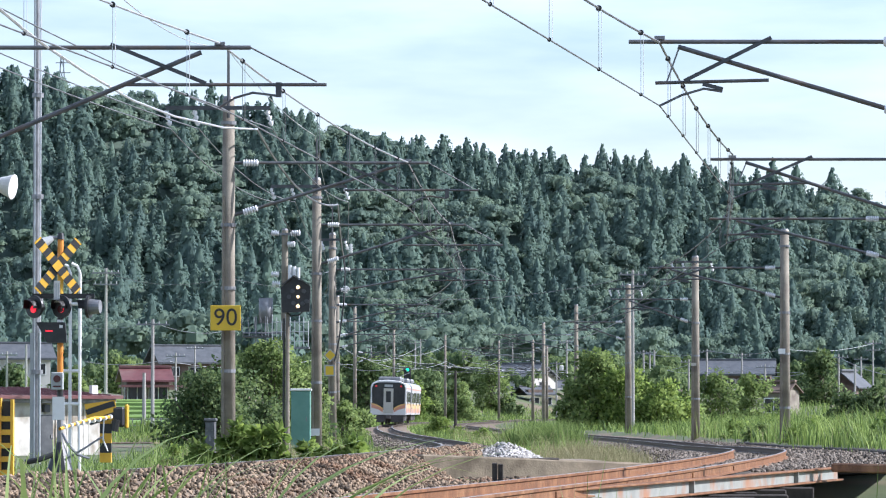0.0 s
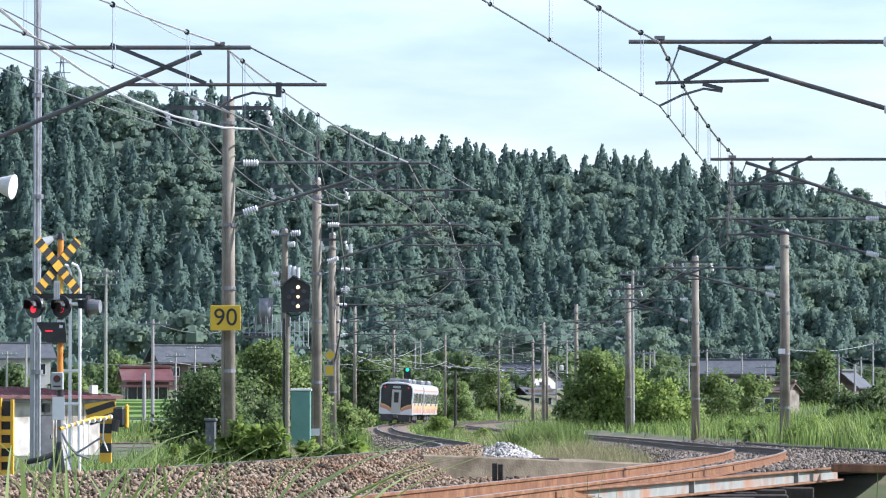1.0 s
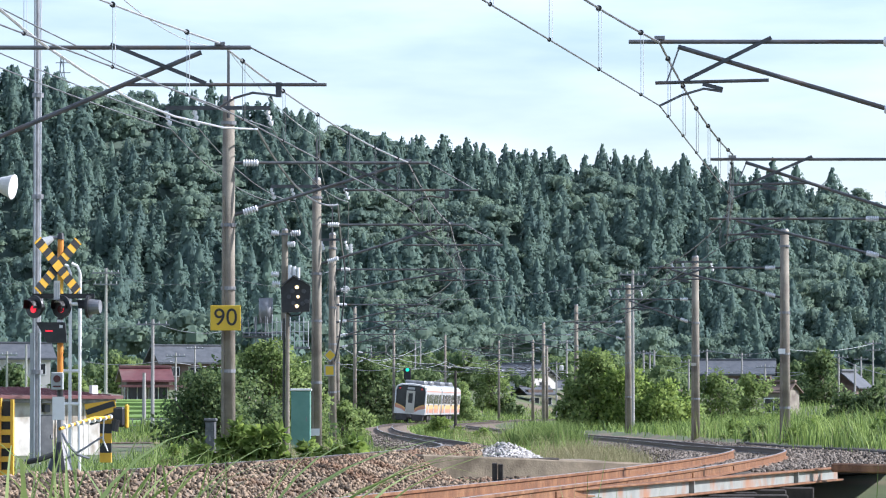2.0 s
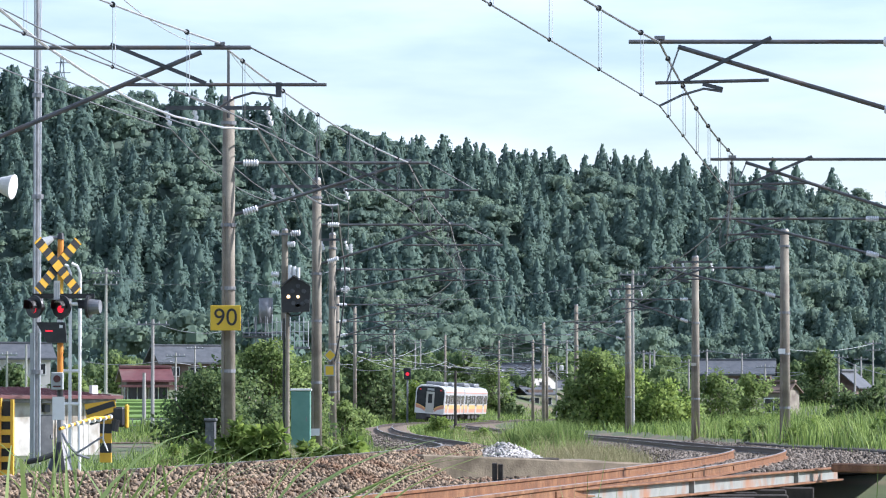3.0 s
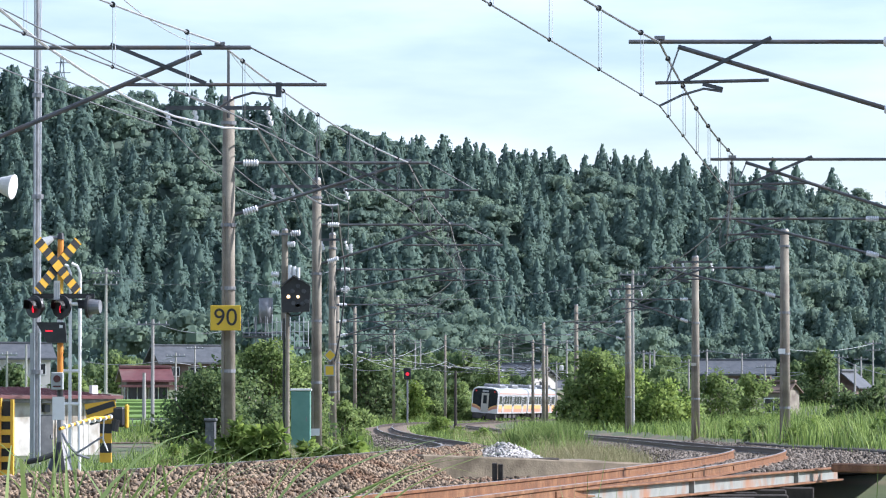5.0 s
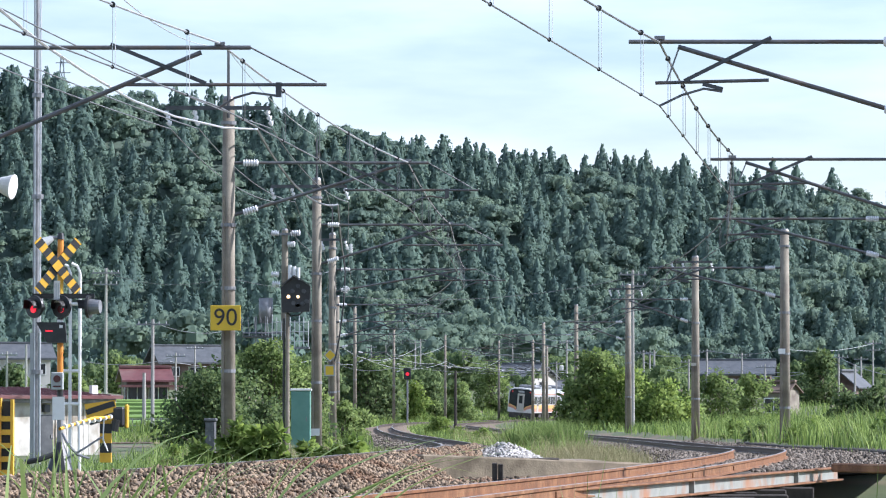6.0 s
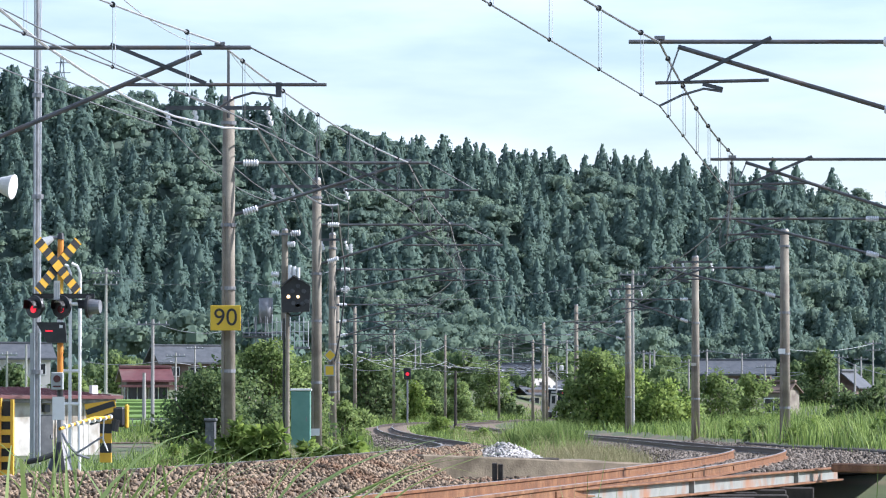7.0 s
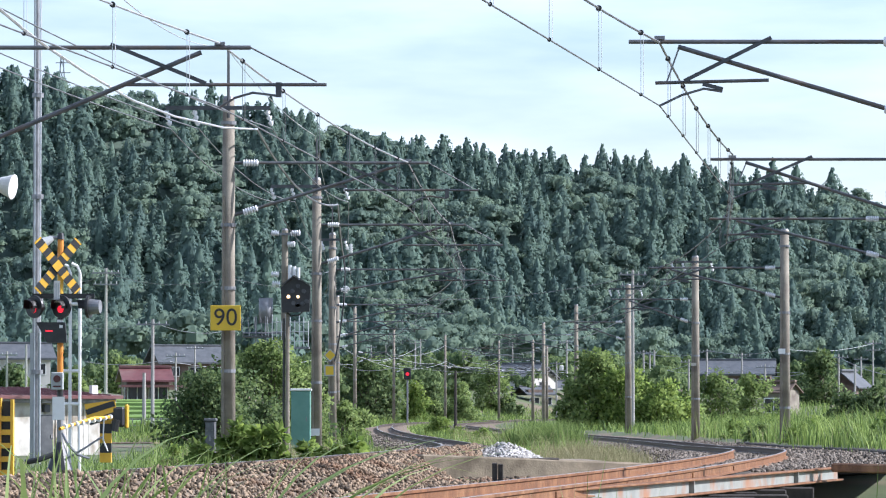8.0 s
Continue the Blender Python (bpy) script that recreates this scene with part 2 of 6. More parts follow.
RAIL_LEVEL = ((-40, 0.95), (40, 0.92), (62, 0.88), (90, 0.82), (128, 0.58), (200, 0.4), (300, 0.22), (470, 0.2), (800, 0.4))


def along(table, y):
    """Smooth curve through a table of (y, value)."""
    for i in range(len(table) - 1):
        if y <= table[i + 1][0] or i == len(table) - 2:
            break
    (y0, a), (y1, b) = table[i], table[i + 1]
    def slope(j):
        j0, j1 = max(j - 1, 0), min(j + 1, len(table) - 1)
        return (table[j1][1] - table[j0][1]) / (table[j1][0] - table[j0][0])
    h = y1 - y0
    t = (y - y0) / h
    return ((2 * t**3 - 3 * t**2 + 1) * a + (t**3 - 2 * t**2 + t) * h * slope(i) + (-2 * t**3 + 3 * t**2) * b + (t**3 - t**2) * h * slope(i + 1))


def left_x(y):
    return along(LEFT_WAY, y)


def right_x(y):
    return along(RIGHT_WAY, y)


def rail_z(y):
    return float(np.interp(y, [r[0] for r in RAIL_LEVEL], [r[1] for r in RAIL_LEVEL]))


def ramp(a, b, v):
    t = min(1.0, max(0.0, (v - a) / (b - a)))
    return t * t * (3 - 2 * t)


def plain_z(x, y):
    z = float(np.interp(y, (0, 40, 60, 110, 200, 300, 400, 600, 1000, 1250, 4000), (0.1, 0.15, 0.35, 0.55, 0.5, 1.5, 2.9, 4.5, 8.0, 11.0, 11.0)))
    return z + 0.12 * noise.noise((x * 0.12, y * 0.05, 0.3))


def ground_z(x, y):
    if y > 800:
        return plain_z(x, y)
    yy = max(y, -40)
    l, r = left_x(yy), right_x(yy)
    d = 0.0 if l - 1 < x < r + 1 else min(abs(x - l + 1), abs(x - r - 1))
    w = ramp(1.5, 7.0, d) if y < 220 else ramp(4.0, 30.0, d)
    bed = rail_z(yy) - 0.42
    if y < 75 and x > r + 1.0:  # the ditch beside the little bridge
        bed -= 0.7 * ramp(75, 66, y) * ramp(r + 0.9, r + 1.6, x)
    if y > 76 and x > r:  # the bank beside the right-hand track stands as high as its rails
        bed += 0.46 * ramp(1.9, 2.9, x - r) * ramp(76, 92, y)
    return bed * (1 - w) + plain_z(x, y) * w


def build_ground():
    ys = np.concatenate([np.arange(-30, 20, 5.0), np.arange(20, 120, 1.2), np.arange(120, 300, 3.0), np.geomspace(300, 4500, 70)])
    us = np.concatenate([-np.geomspace(2500, 26, 20), np.arange(-25, 25.1, 0.8), np.geomspace(26, 2500, 20)])
    verts, quads = [], []
    for y in ys:
        for u in us:
            k = max(1.0, y / 220) if abs(u) < 100 else 1.0
            verts.append((u * k, y, ground_z(u * k, y)))
    n = len(us)
    for j in range(len(ys) - 1):
        for i in range(n - 1):
            quads.append((j * n + i, j * n + i + 1, (j + 1) * n + i + 1, (j + 1) * n + i))
    ob = sheet_mesh("ground", verts, quads, GROUND)
    smooth(ob)
    tagged(ob, "grassy soil plain running out to the hills", "ground", kind="structure")


build_ground()

# rail section, foot at z = -0.15, running surface at 0
SECTION = ((-0.06, -0.15), (0.06, -0.15), (0.06, -0.138), (0.012, -0.12), (0.012, -0.04), (0.032, -0.03), (0.032, -0.006), (0.024, 0.0), (-0.024, 0.0),
           (-0.032, -0.006), (-0.032, -0.03), (-0.012, -0.04), (-0.012, -0.12), (-0.06, -0.138))


def rail_mesh(way, off, y0, y1, step, mat, parent, dz=0.0, web=None):
    ys = np.arange(y0, y1 + 0.01, step)
    verts, faces = [], []
    m = len(SECTION)
    for y in ys:
        tx = (way(y + 0.5) - way(y - 0.5))
        nrm = Vector((1, -tx, 0)).normalized()
        c = Vector((way(y), y, rail_z(y) + dz))
        for sx, sz in SECTION:
            verts.append(c + nrm * (off + sx) + Vector((0, 0, sz)))
    for j in range(len(ys) - 1):
        for i in range(m):
            a, b = j * m + i, j * m + (i + 1) % m
            faces.append((a, b, b + m, a + m))
    ob = link_mesh("rail", verts, faces, mat, parent)
    ob.data.materials.append(RAIL_TOP)
    ob.data.materials.append(web or mat)
    for i, f in enumerate(ob.data.polygons):
        if i % m == 7:
            f.material_index = 1
        elif web and i % m == 3:
            f.material_index = 2
    return ob


def bed_mesh(name, way, y0, y1, step, profile, parent, mat):
    """Ballast bed: profile is (offset, height below rail) across the track."""
    ys = np.arange(y0, y1 + 0.01, step)
    shape = profile if callable(profile) else lambda y: profile
    verts, faces, m = [], [], len(shape(y0))
    for y in ys:
        for o, z in shape(y):
            verts.append((way(y) + o, y, rail_z(y) + z + 0.03 * noise.noise((o * 3, y * 1.5, 4.2))))
    for j in range(len(ys) - 1):
        for i in range(m - 1):
            a = j * m + i
            faces.append((a, a + 1, a + 1 + m, a + m))
    return link_mesh(name, verts, faces, mat, parent)


STONE = np.array([(1, 0, 0), (-1, 0, 0), (0, 1, 0), (0, -1, 0), (0, 0, 1), (0, 0, -1)], dtype=float)
STONE_F = np.array([(0, 2, 4), (2, 1, 4), (1, 3, 4), (3, 0, 4), (2, 0, 5), (1, 2, 5), (3, 1, 5), (0, 3, 5)])


def stones(name, places, size, mat, rng):
    """Crushed stones, each a small faceted lump, turned and stretched at random."""
    n = len(places)
    base = STONE[None] * rng.uniform(0.55, 1.25, (n, 6, 1)) + rng.normal(0, 0.18, (n, 6, 3))
    q, _ = np.linalg.qr(rng.normal(size=(n, 3, 3)))
    v = np.einsum("nij,nkj->nki", q, base) * (size * rng.uniform(0.6, 1.35, (n, 1, 1))) + np.asarray(places)[:, None, :]
    f = STONE_F[None] + (np.arange(n) * 6)[:, None, None]
    return sheet_mesh(name, v.reshape(-1, 3), f.reshape(-1, 3), mat, 3)


def track(name, way, label, near_mat, split, mix):
    thing = empty(name, Matrix(), label, "railway track", kind="structure")
    for off in (-0.533, 0.533):
        rail_mesh(way, off, 18, split, 0.6, near_mat, thing, web=None)
        rail_mesh(way, off, split, 700, 2.0, RAIL_DARK, thing)
    me = boxm(-1.0, 1.0, -0.11, 0.11, -0.33, -0.152, 0.02)
    first = part("sleeper", me, SLEEPER, thing)
    y = 70.0 if near_mat == RUST else 40.0
    first.location = (way(y), y, rail_z(y))
    y += 0.65
    while y < 170:
        ob = new("sleeper", first.data)
        ob.parent = thing
        ob.location, ob.rotation_euler = (way(y), y, rail_z(y)), (0, 0, -math.atan(way(y + 0.5) - way(y - 0.5)))
        y += 0.65
    return thing


PROFILE = ((-2.6, -0.62), (-1.7, -0.24), (-1.2, -0.19), (-0.62, -0.19), (0, -0.23), (0.62, -0.19), (1.2, -0.19), (1.7, -0.24), (2.6, -0.62))
SHOULDER = PROFILE[:7] + ((1.8, -0.13), (2.9, -0.10))  # flat outer shoulder against the bank
track_left = track("track_left", left_x, "curved railway track with dark rails on stone ballast", RAIL_DARK, 128, 0)
track_right = track("track_right", right_x, "curved railway track with rust-red rails over ballast", RUST, 92, 0)


def heaped(y):
    """The near ballast shoulder: wide and heaped by the bridge, narrow beyond the abutment."""
    w = float(np.interp(y, (58, 66, 78, 88), (1.0, 0.88, 0.42, 0.3)))
    return ((-2.6, -0.62), (-1.7, -0.2), (-1.2, -0.15), (-0.6, -0.19), (0, -0.23), (0.6, -0.19), (0.6 + 0.35 * w, -0.05), (0.6 + 0.75 * w, 0.06), (0.6 + 1.2 * w, -0.02), (0.6 + 3.3 * w, -0.75))


bed_mesh("ballast_bed", left_x, 18, 100, 0.8, heaped, track_left, GRAVEL_BED)
bed_mesh("ballast_bed", left_x, 100, 700, 2.5, PROFILE, track_left, GRAVEL_BED)
bed_mesh("ballast_bed", right_x, 68, 700, 1.5, SHOULDER, track_right, GRAVEL_BED)
bed_mesh("ballast_bed", right_x, 18, 68, 1.0, PROFILE[:5] + ((0.38, -0.2), (0.42, -0.3), (0.43, -1.0)), track_right, GRAVEL_BED)
# dark strip added under the near rail for the shadow below it
bed_mesh("rail_shadow_strip", right_x, 18, 69, 1.0, ((0.44, -1.0), (0.44, -0.16), (0.63, -0.16), (0.63, -0.55)), track_right, TIMBER)


def scatter_ballast():
    rng = np.random.default_rng(3)
    pts = []
    while len(pts) < 38000:  # heaped reddish shoulder of the left track
        y = 42 + 56 * rng.random() ** 1.2
        prof = heaped(y)[3:]
        o = rng.uniform(-0.2, prof[-1][0])
        z = np.interp(o, [q[0] for q in prof], [q[1] for q in prof])
        pts.append((left_x(y) + o, y, rail_z(y) + z + 0.03 * noise.noise((o * 3, y * 1.5, 4.2)) + rng.uniform(-0.01, 0.035)))
    tagged(stones("ballast_stones", pts, 0.035, STONE_RED, rng), "heaped rust-stained brown ballast stones beside the track", "ballast", kind="stuff")
    pts = []
    while len(pts) < 22000:
        y = 40 + 130 * rng.random() ** 1.3
        o = rng.uniform(-2.5, 2.8 if y > 69 else 0.40)
        z = np.interp(o, [p[0] for p in SHOULDER], [p[1] for p in SHOULDER])
        pts.append((right_x(y) + o, y, rail_z(y) + z + rng.uniform(-0.01, 0.035)))
    while len(pts) < 33000:
        y, o = rng.uniform(69, 118), rng.uniform(-1.3, 1.3)
        pts.append((right_x(y) + o, y, rail_z(y) - 0.2 + rng.uniform(-0.02, 0.04)))
    tagged(stones("ballast_stones", pts, 0.042, STONE_GREY, rng), "grey and brown crushed ballast stones between the rails", "ballast", kind="stuff")
    pts = []
    while len(pts) < 9000:
        y = 100 + 140 * rng.random()
        o = rng.uniform(-2.5, 2.5)
        z = np.interp(o, [p[0] for p in PROFILE], [p[1] for p in PROFILE])
        pts.append((left_x(y) + o, y, rail_z(y) + z + rng.uniform(-0.01, 0.04)))
    tagged(stones("ballast_stones", pts, 0.05, STONE_GREY, rng), "grey crushed ballast stones on the farther track", "ballast", kind="stuff")
    pts = []
    while len(pts) < 5000:  # loose stone at the foot of the abutment
        y = rng.uniform(56, 74)
        x = rng.uniform(left_x(y) + 2.2, right_x(y) - 1.2)
        pts.append((x, y, ground_z(x, y) + rng.uniform(0.0, 0.09)))
    tagged(stones("ballast_stones", pts, 0.045, STONE_RED, rng), "loose brown stones at the foot of the abutment", "ballast", kind="stuff")
    # pale heap between the tracks
    pts = []
    cx, cy = (1.33, 96.0, 0.72)[:2]
    while len(pts) < 5200:
        a, r = rng.uniform(0, 2 * math.pi), rng.random() ** 0.6
        x, y = cx + 0.95 * r * math.cos(a), cy + 1.8 * r * math.sin(a)
        top = 0.38 * (1 - r ** 1.5) * (0.9 + 0.2 * math.sin(3 * a))
        pts.append((x, y, rail_z(y) - 0.30 + top * rng.uniform(0.72, 1.05)))
    tagged(stones("gravel_heap", pts, 0.05, STONE_PALE, rng), "heap of pale crushed stone between the tracks", "gravel heap", kind="stuff")


scatter_ballast()


# ---- wooded hill ----
RIDGE = ((-200, 107.5), (-150, 104.5), (-121, 100.0), (-85, 93.0), (-58, 91.0), (-43, 88.0), (-15, 81.0), (12, 75.5), (30, 73.0), (56, 73.0), (70, 74.0), (84, 68.0), (108, 67.5), (150, 61.0), (220, 50.0))


def hill_z(x, y):
    top = float(np.interp(x, [r[0] for r in RIDGE], [r[1] for r in RIDGE]))
    t = min(1.0, max(0.0, (y - 1310) / 190))
    z = 11 + (top - 11) * (0.45 * t + 0.55 * t * t * (3 - 2 * t) if t < 1 else 1.0)
    if y > 1500:
        z -= 0.25 * (y - 1500)
    gully = 9 * noise.noise((x * 0.012 + 3, y * 0.004, 1.7)) * math.sin(math.pi * min(1, t))
    return z + gully


def build_hill():
    xs, ys = np.arange(-420, 421, 14.0), np.arange(1105, 1761, 9.0)
    verts = [(x, y, hill_z(x, y) - (14 if y < 1110 else 0)) for y in ys for x in xs]
    n = len(xs)
    quads = [(j * n + i, j * n + i + 1, (j + 1) * n + i + 1, (j + 1) * n + i) for j in range(len(ys) - 1) for i in range(n - 1)]
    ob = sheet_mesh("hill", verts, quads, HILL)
    smooth(ob)
    tagged(ob, "long steep hill under dense dark forest", "hill", kind="structure")


build_hill()


def tufts(rng, p, n, size):
    """Small leafy quads at points p that lie across the outward directions n."""
    n = n + rng.normal(0, 0.15, n.shape)
    n /= np.linalg.norm(n, axis=1)[:, None]
    t = np.cross(n, rng.normal(size=n.shape))
    t /= np.linalg.norm(t, axis=1)[:, None] + 1e-9
    b = np.cross(n, t)
    s = size[:, None]
    k = rng.uniform(0.6, 1.1, (4, len(p), 1))
    return np.stack([p + (t + b) * s * k[0], p + (b - t) * s * k[1], p - (t + b) * s * k[2], p + (t - b) * s * k[3]], 1).reshape(-1, 3)


def leafward(rng, n, lift=0.6, rough=0.16):
    """One soft normal for each leafy quad, given for its four corners."""
    n = n + rng.normal(0, rough, n.shape) + (0, 0, lift)
    n /= np.linalg.norm(n, axis=1)[:, None]
    return np.repeat(n, 4, axis=0)


def cedar_shape(rng, h, w):
    """A tall cedar: drooping boughs of foliage tufts round a straight stem. Gives the corners of its quads and their normals."""
    out, ns, boughs, per = [], [], 26, 18
    lean = rng.normal(0, 0.3, 2)
    for i in range(boughs):
        t = min(0.985, (i + rng.uniform(0, 0.9)) / boughs)
        a = i * 2.4 + rng.normal(0, 0.5)
        r = w * (0.05 + 0.95 * (1 - t) ** 0.82) * (0.75 if t < 0.1 else 1.0) * rng.uniform(0.8, 1.14)
        d = np.array((math.cos(a), math.sin(a), 0.0))
        c = d * r * 0.6 + (lean[0] * t, lean[1] * t, h * (0.09 + 0.87 * t))
        lr = 0.47 * r + 0.14
        n = rng.normal(0, 0.6, (per, 3)) + d * 0.8 + (0, 0, 0.3)
        n /= np.linalg.norm(n, axis=1)[:, None]
        p = c + n * lr * rng.uniform(0.75, 1.1, (per, 1)) * (1, 1, 1.1)
        p[:, 2] -= 0.3 * np.hypot(p[:, 0] - c[0], p[:, 1] - c[1])
        out.append(tufts(rng, p, n, (0.17 + 0.135 * lr) * rng.uniform(0.55, 1.4, per)))
        ns.append(leafward(rng, n * 0.6 + d * 0.5))
    # dense inner foliage: flared tiers round the stem
    core, cn = [], []
    for i in range(9):
        z0, z1 = i / 9.4, (i + 1.5) / 9.4
        rough = rng.uniform(0.42, 0.74, 8)
        for j in range(8):
            a0, a1 = j * 6.2832 / 8 + i * 0.35, (j + 1) * 6.2832 / 8 + i * 0.35
            lo, hi = w * (0.05 + 0.95 * (1 - z0) ** 0.82), w * (1 - min(z1, 0.98)) ** 0.82 * 0.5
            r0, r1 = lo * rough[j], lo * rough[(j + 1) % 8]
            zl, zh = h * (0.1 + 0.9 * z0) - 0.3 * lo, h * (0.1 + 0.9 * min(z1, 0.97))
            core += [(math.cos(a0) * r0, math.sin(a0) * r0, zl), (math.cos(a1) * r1, math.sin(a1) * r1, zl), (math.cos(a1) * hi, math.sin(a1) * hi, zh), (math.cos(a0) * hi, math.sin(a0) * hi, zh)]
            cn.append((math.cos((a0 + a1) / 2), math.sin((a0 + a1) / 2), 0.0))
    return np.concatenate(out + [np.array(core)]), np.concatenate(ns + [leafward(rng, np.array(cn))])


def broad_shape(rng, h, w, clusters=14, per=34, fine=0.85):
    """Leaf masses of a broad-crowned tree: rounded clusters of leafy tufts. Gives the corners of its quads and their normals."""
    out, ns = [], []
    for _ in range(clusters):
        a, r = rng.uniform(0, 6.28), w * rng.random() ** 0.6 * 0.78
        c = np.array((r * math.cos(a), r * math.sin(a), h * rng.uniform(0.42, 0.82) - 0.2 * r))
        cr = w * rng.uniform(0.26, 0.42)
        n = rng.normal(size=(per, 3))
        n[:, 2] = np.abs(n[:, 2]) * 0.9 - 0.1
        n /= np.linalg.norm(n, axis=1)[:, None]
        out.append(tufts(rng, c + n * cr * rng.uniform(0.8, 1.08, (per, 1)) * (1, 1, 0.75), n, cr * fine * rng.uniform(0.10, 0.22, per)))
        ns.append(leafward(rng, n))
        # dense inner leaves of the cluster
        rough = rng.uniform(0.42, 0.68, (3, 7)) * cr
        prof = ((1.0, -0.25), (0.86, 0.32), (0.2, 0.68))
        core, cn = [], []
        for i in range(2):
            for j in range(7):
                for ii, jj in ((i, j), (i, j + 1), (i + 1, j + 1), (i + 1, j)):
                    rr, q = rough[ii, jj % 7], jj * 6.2832 / 7
                    core.append(c + (math.cos(q) * rr * prof[ii][0], math.sin(q) * rr * prof[ii][0], prof[ii][1] * cr))
                q = (j + 0.5) * 6.2832 / 7
                cn.append((math.cos(q), math.sin(q), 0.1 + 0.7 * i))
        out.append(np.array(core))
        ns.append(leafward(rng, np.array(cn)))
    return np.concatenate(out), np.concatenate(ns)


def turned_tree(shape, a, k, stretch, place):
    """A tree shape turned by a, scaled by k and set down; normals follow."""
    v, n = shape
    c, s = math.cos(a), math.sin(a)
    flat = lambda q: np.stack([q[:, 0] * c - q[:, 1] * s, q[:, 0] * s + q[:, 1] * c, q[:, 2]], 1)
    return (flat(v) * (k, k, k * stretch) + place).astype(np.float32), flat(n).astype(np.float32)


def leafy_mesh(name, got, mat):
    """One mesh of many trees, shaded with the soft normals of their crowns."""
    v, n = np.concatenate([g[0] for g in got]), np.concatenate([g[1] for g in got])
    ob = sheet_mesh(name, v, np.arange(len(v)).reshape(-1, 4), mat)
    ob.data.polygons.foreach_set("use_smooth", np.ones(len(v) // 4, dtype=bool))
    ob.data.attributes.new("custom_normal", "FLOAT_VECTOR", "POINT").data.foreach_set("vector", n.ravel())
    ob.data.update()
    return ob


def build_forest():
    rng = np.random.default_rng(11)
    cedars = [cedar_shape(rng, rng.uniform(13, 18), rng.uniform(4.5, 6.2)) for _ in range(16)]
    broads = [broad_shape(rng, rng.uniform(11, 15), rng.uniform(4.6, 7.4), 15, 30) for _ in range(9)]
    got = {"cedar": [], "broad": []}
    rows = list(np.arange(790, 1310, 24.0)) + list(np.arange(1310, 1490, 7.8)) + list(np.arange(1491, 1540, 5.6))
    for y in rows:
        half = y * 0.108 + 14
        for x in np.arange(-half, half, 7.8 if y < 1480 else 6.0):
            gx, gy = x + rng.normal(0, 2.6), y + rng.normal(0, 2.8)
            mixv = noise.noise((gx * 0.022 + 9, gy * 0.02, 2.1)) + 0.35 * noise.noise((gx * 0.09, gy * 0.05, 7.0))
            low = 0.08 if gy < 1300 else 0
            right = 0.30 * ramp(-50, 0, gx) * ramp(80, 50, gx) * ramp(1480, 1440, gy)
            broad = mixv + low + right > 0.17
            if rng.random() < 0.015 or (gy < 1300 and (gx > 40 or rng.random() < 0.3)):
                continue
            shapes = broads if broad else cedars
            s = shapes[rng.integers(len(shapes))]
            a, k = rng.uniform(0, 6.28), rng.uniform(0.8, 1.18) * (1.0 if gy < 1470 or broad else rng.uniform(0.8, 1.1))
            ground = hill_z(gx, gy) if gy > 1306 else plain_z(gx, gy)
            got["broad" if broad else "cedar"].append(turned_tree(s, a, k, rng.uniform(0.9, 1.1), (gx, gy, ground - 0.5)))
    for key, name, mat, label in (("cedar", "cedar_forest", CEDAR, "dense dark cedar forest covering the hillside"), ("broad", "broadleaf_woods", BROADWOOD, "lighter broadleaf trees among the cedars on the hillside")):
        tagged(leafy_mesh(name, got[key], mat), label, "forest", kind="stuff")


build_forest()


def build_thickets():
    """Low hedges and orchard trees between the village houses."""
    rng = np.random.default_rng(23)
    shapes = [broad_shape(rng, 11, rng.uniform(5, 7), 10, 40, 0.62) for _ in range(5)]
    vs = []
    while len(vs) < 250:
        y = rng.uniform(380, 790)
        x = rng.uniform(-0.105, 0.105) * y
        l = left_x(min(y, 790))
        if l - 9 < x < l + 16 or (x < 0 and y < 420) or noise.noise((x * 0.05, y * 0.02, 3.0)) < -0.12:
            continue
        vs.append(turned_tree(shapes[rng.integers(5)], rng.uniform(0, 6.28), rng.uniform(0.2, 0.42), 1.0, (x, y, plain_z(x, y) - 1.2)))
    while len(vs) < 470:  # orchards closing the view along the inside of the curve
        y = rng.uniform(570, 785)
        x = rng.uniform(-45, 46)
        if x > left_x(y) - 12 or 4 < x < 17 and y < 650:
            continue
        vs.append(turned_tree(shapes[rng.integers(5)], rng.uniform(0, 6.28), rng.uniform(0.34, 0.62), 1.0, (x, y, plain_z(x, y) - 1.2)))
    tagged(leafy_mesh("village_thickets", vs, LEAF_DARK), "dark green hedges and orchard trees between the houses", "hedges", kind="stuff")


build_thickets()


# ---- overhead line ----
def insulator(bm, a, b, r=0.075, n=6):
    a, b = Vector(a), Vector(b)
    tube(bm, a, b, r * 0.4, seg=8)
    for i in range(n):
        c = a.lerp(b, (i + 0.5) / n)
        d = (b - a).normalized() * ((b - a).length / n * 0.3)
        tube(bm, c - d, c + d, r, r * 0.75, seg=10)
    return bm


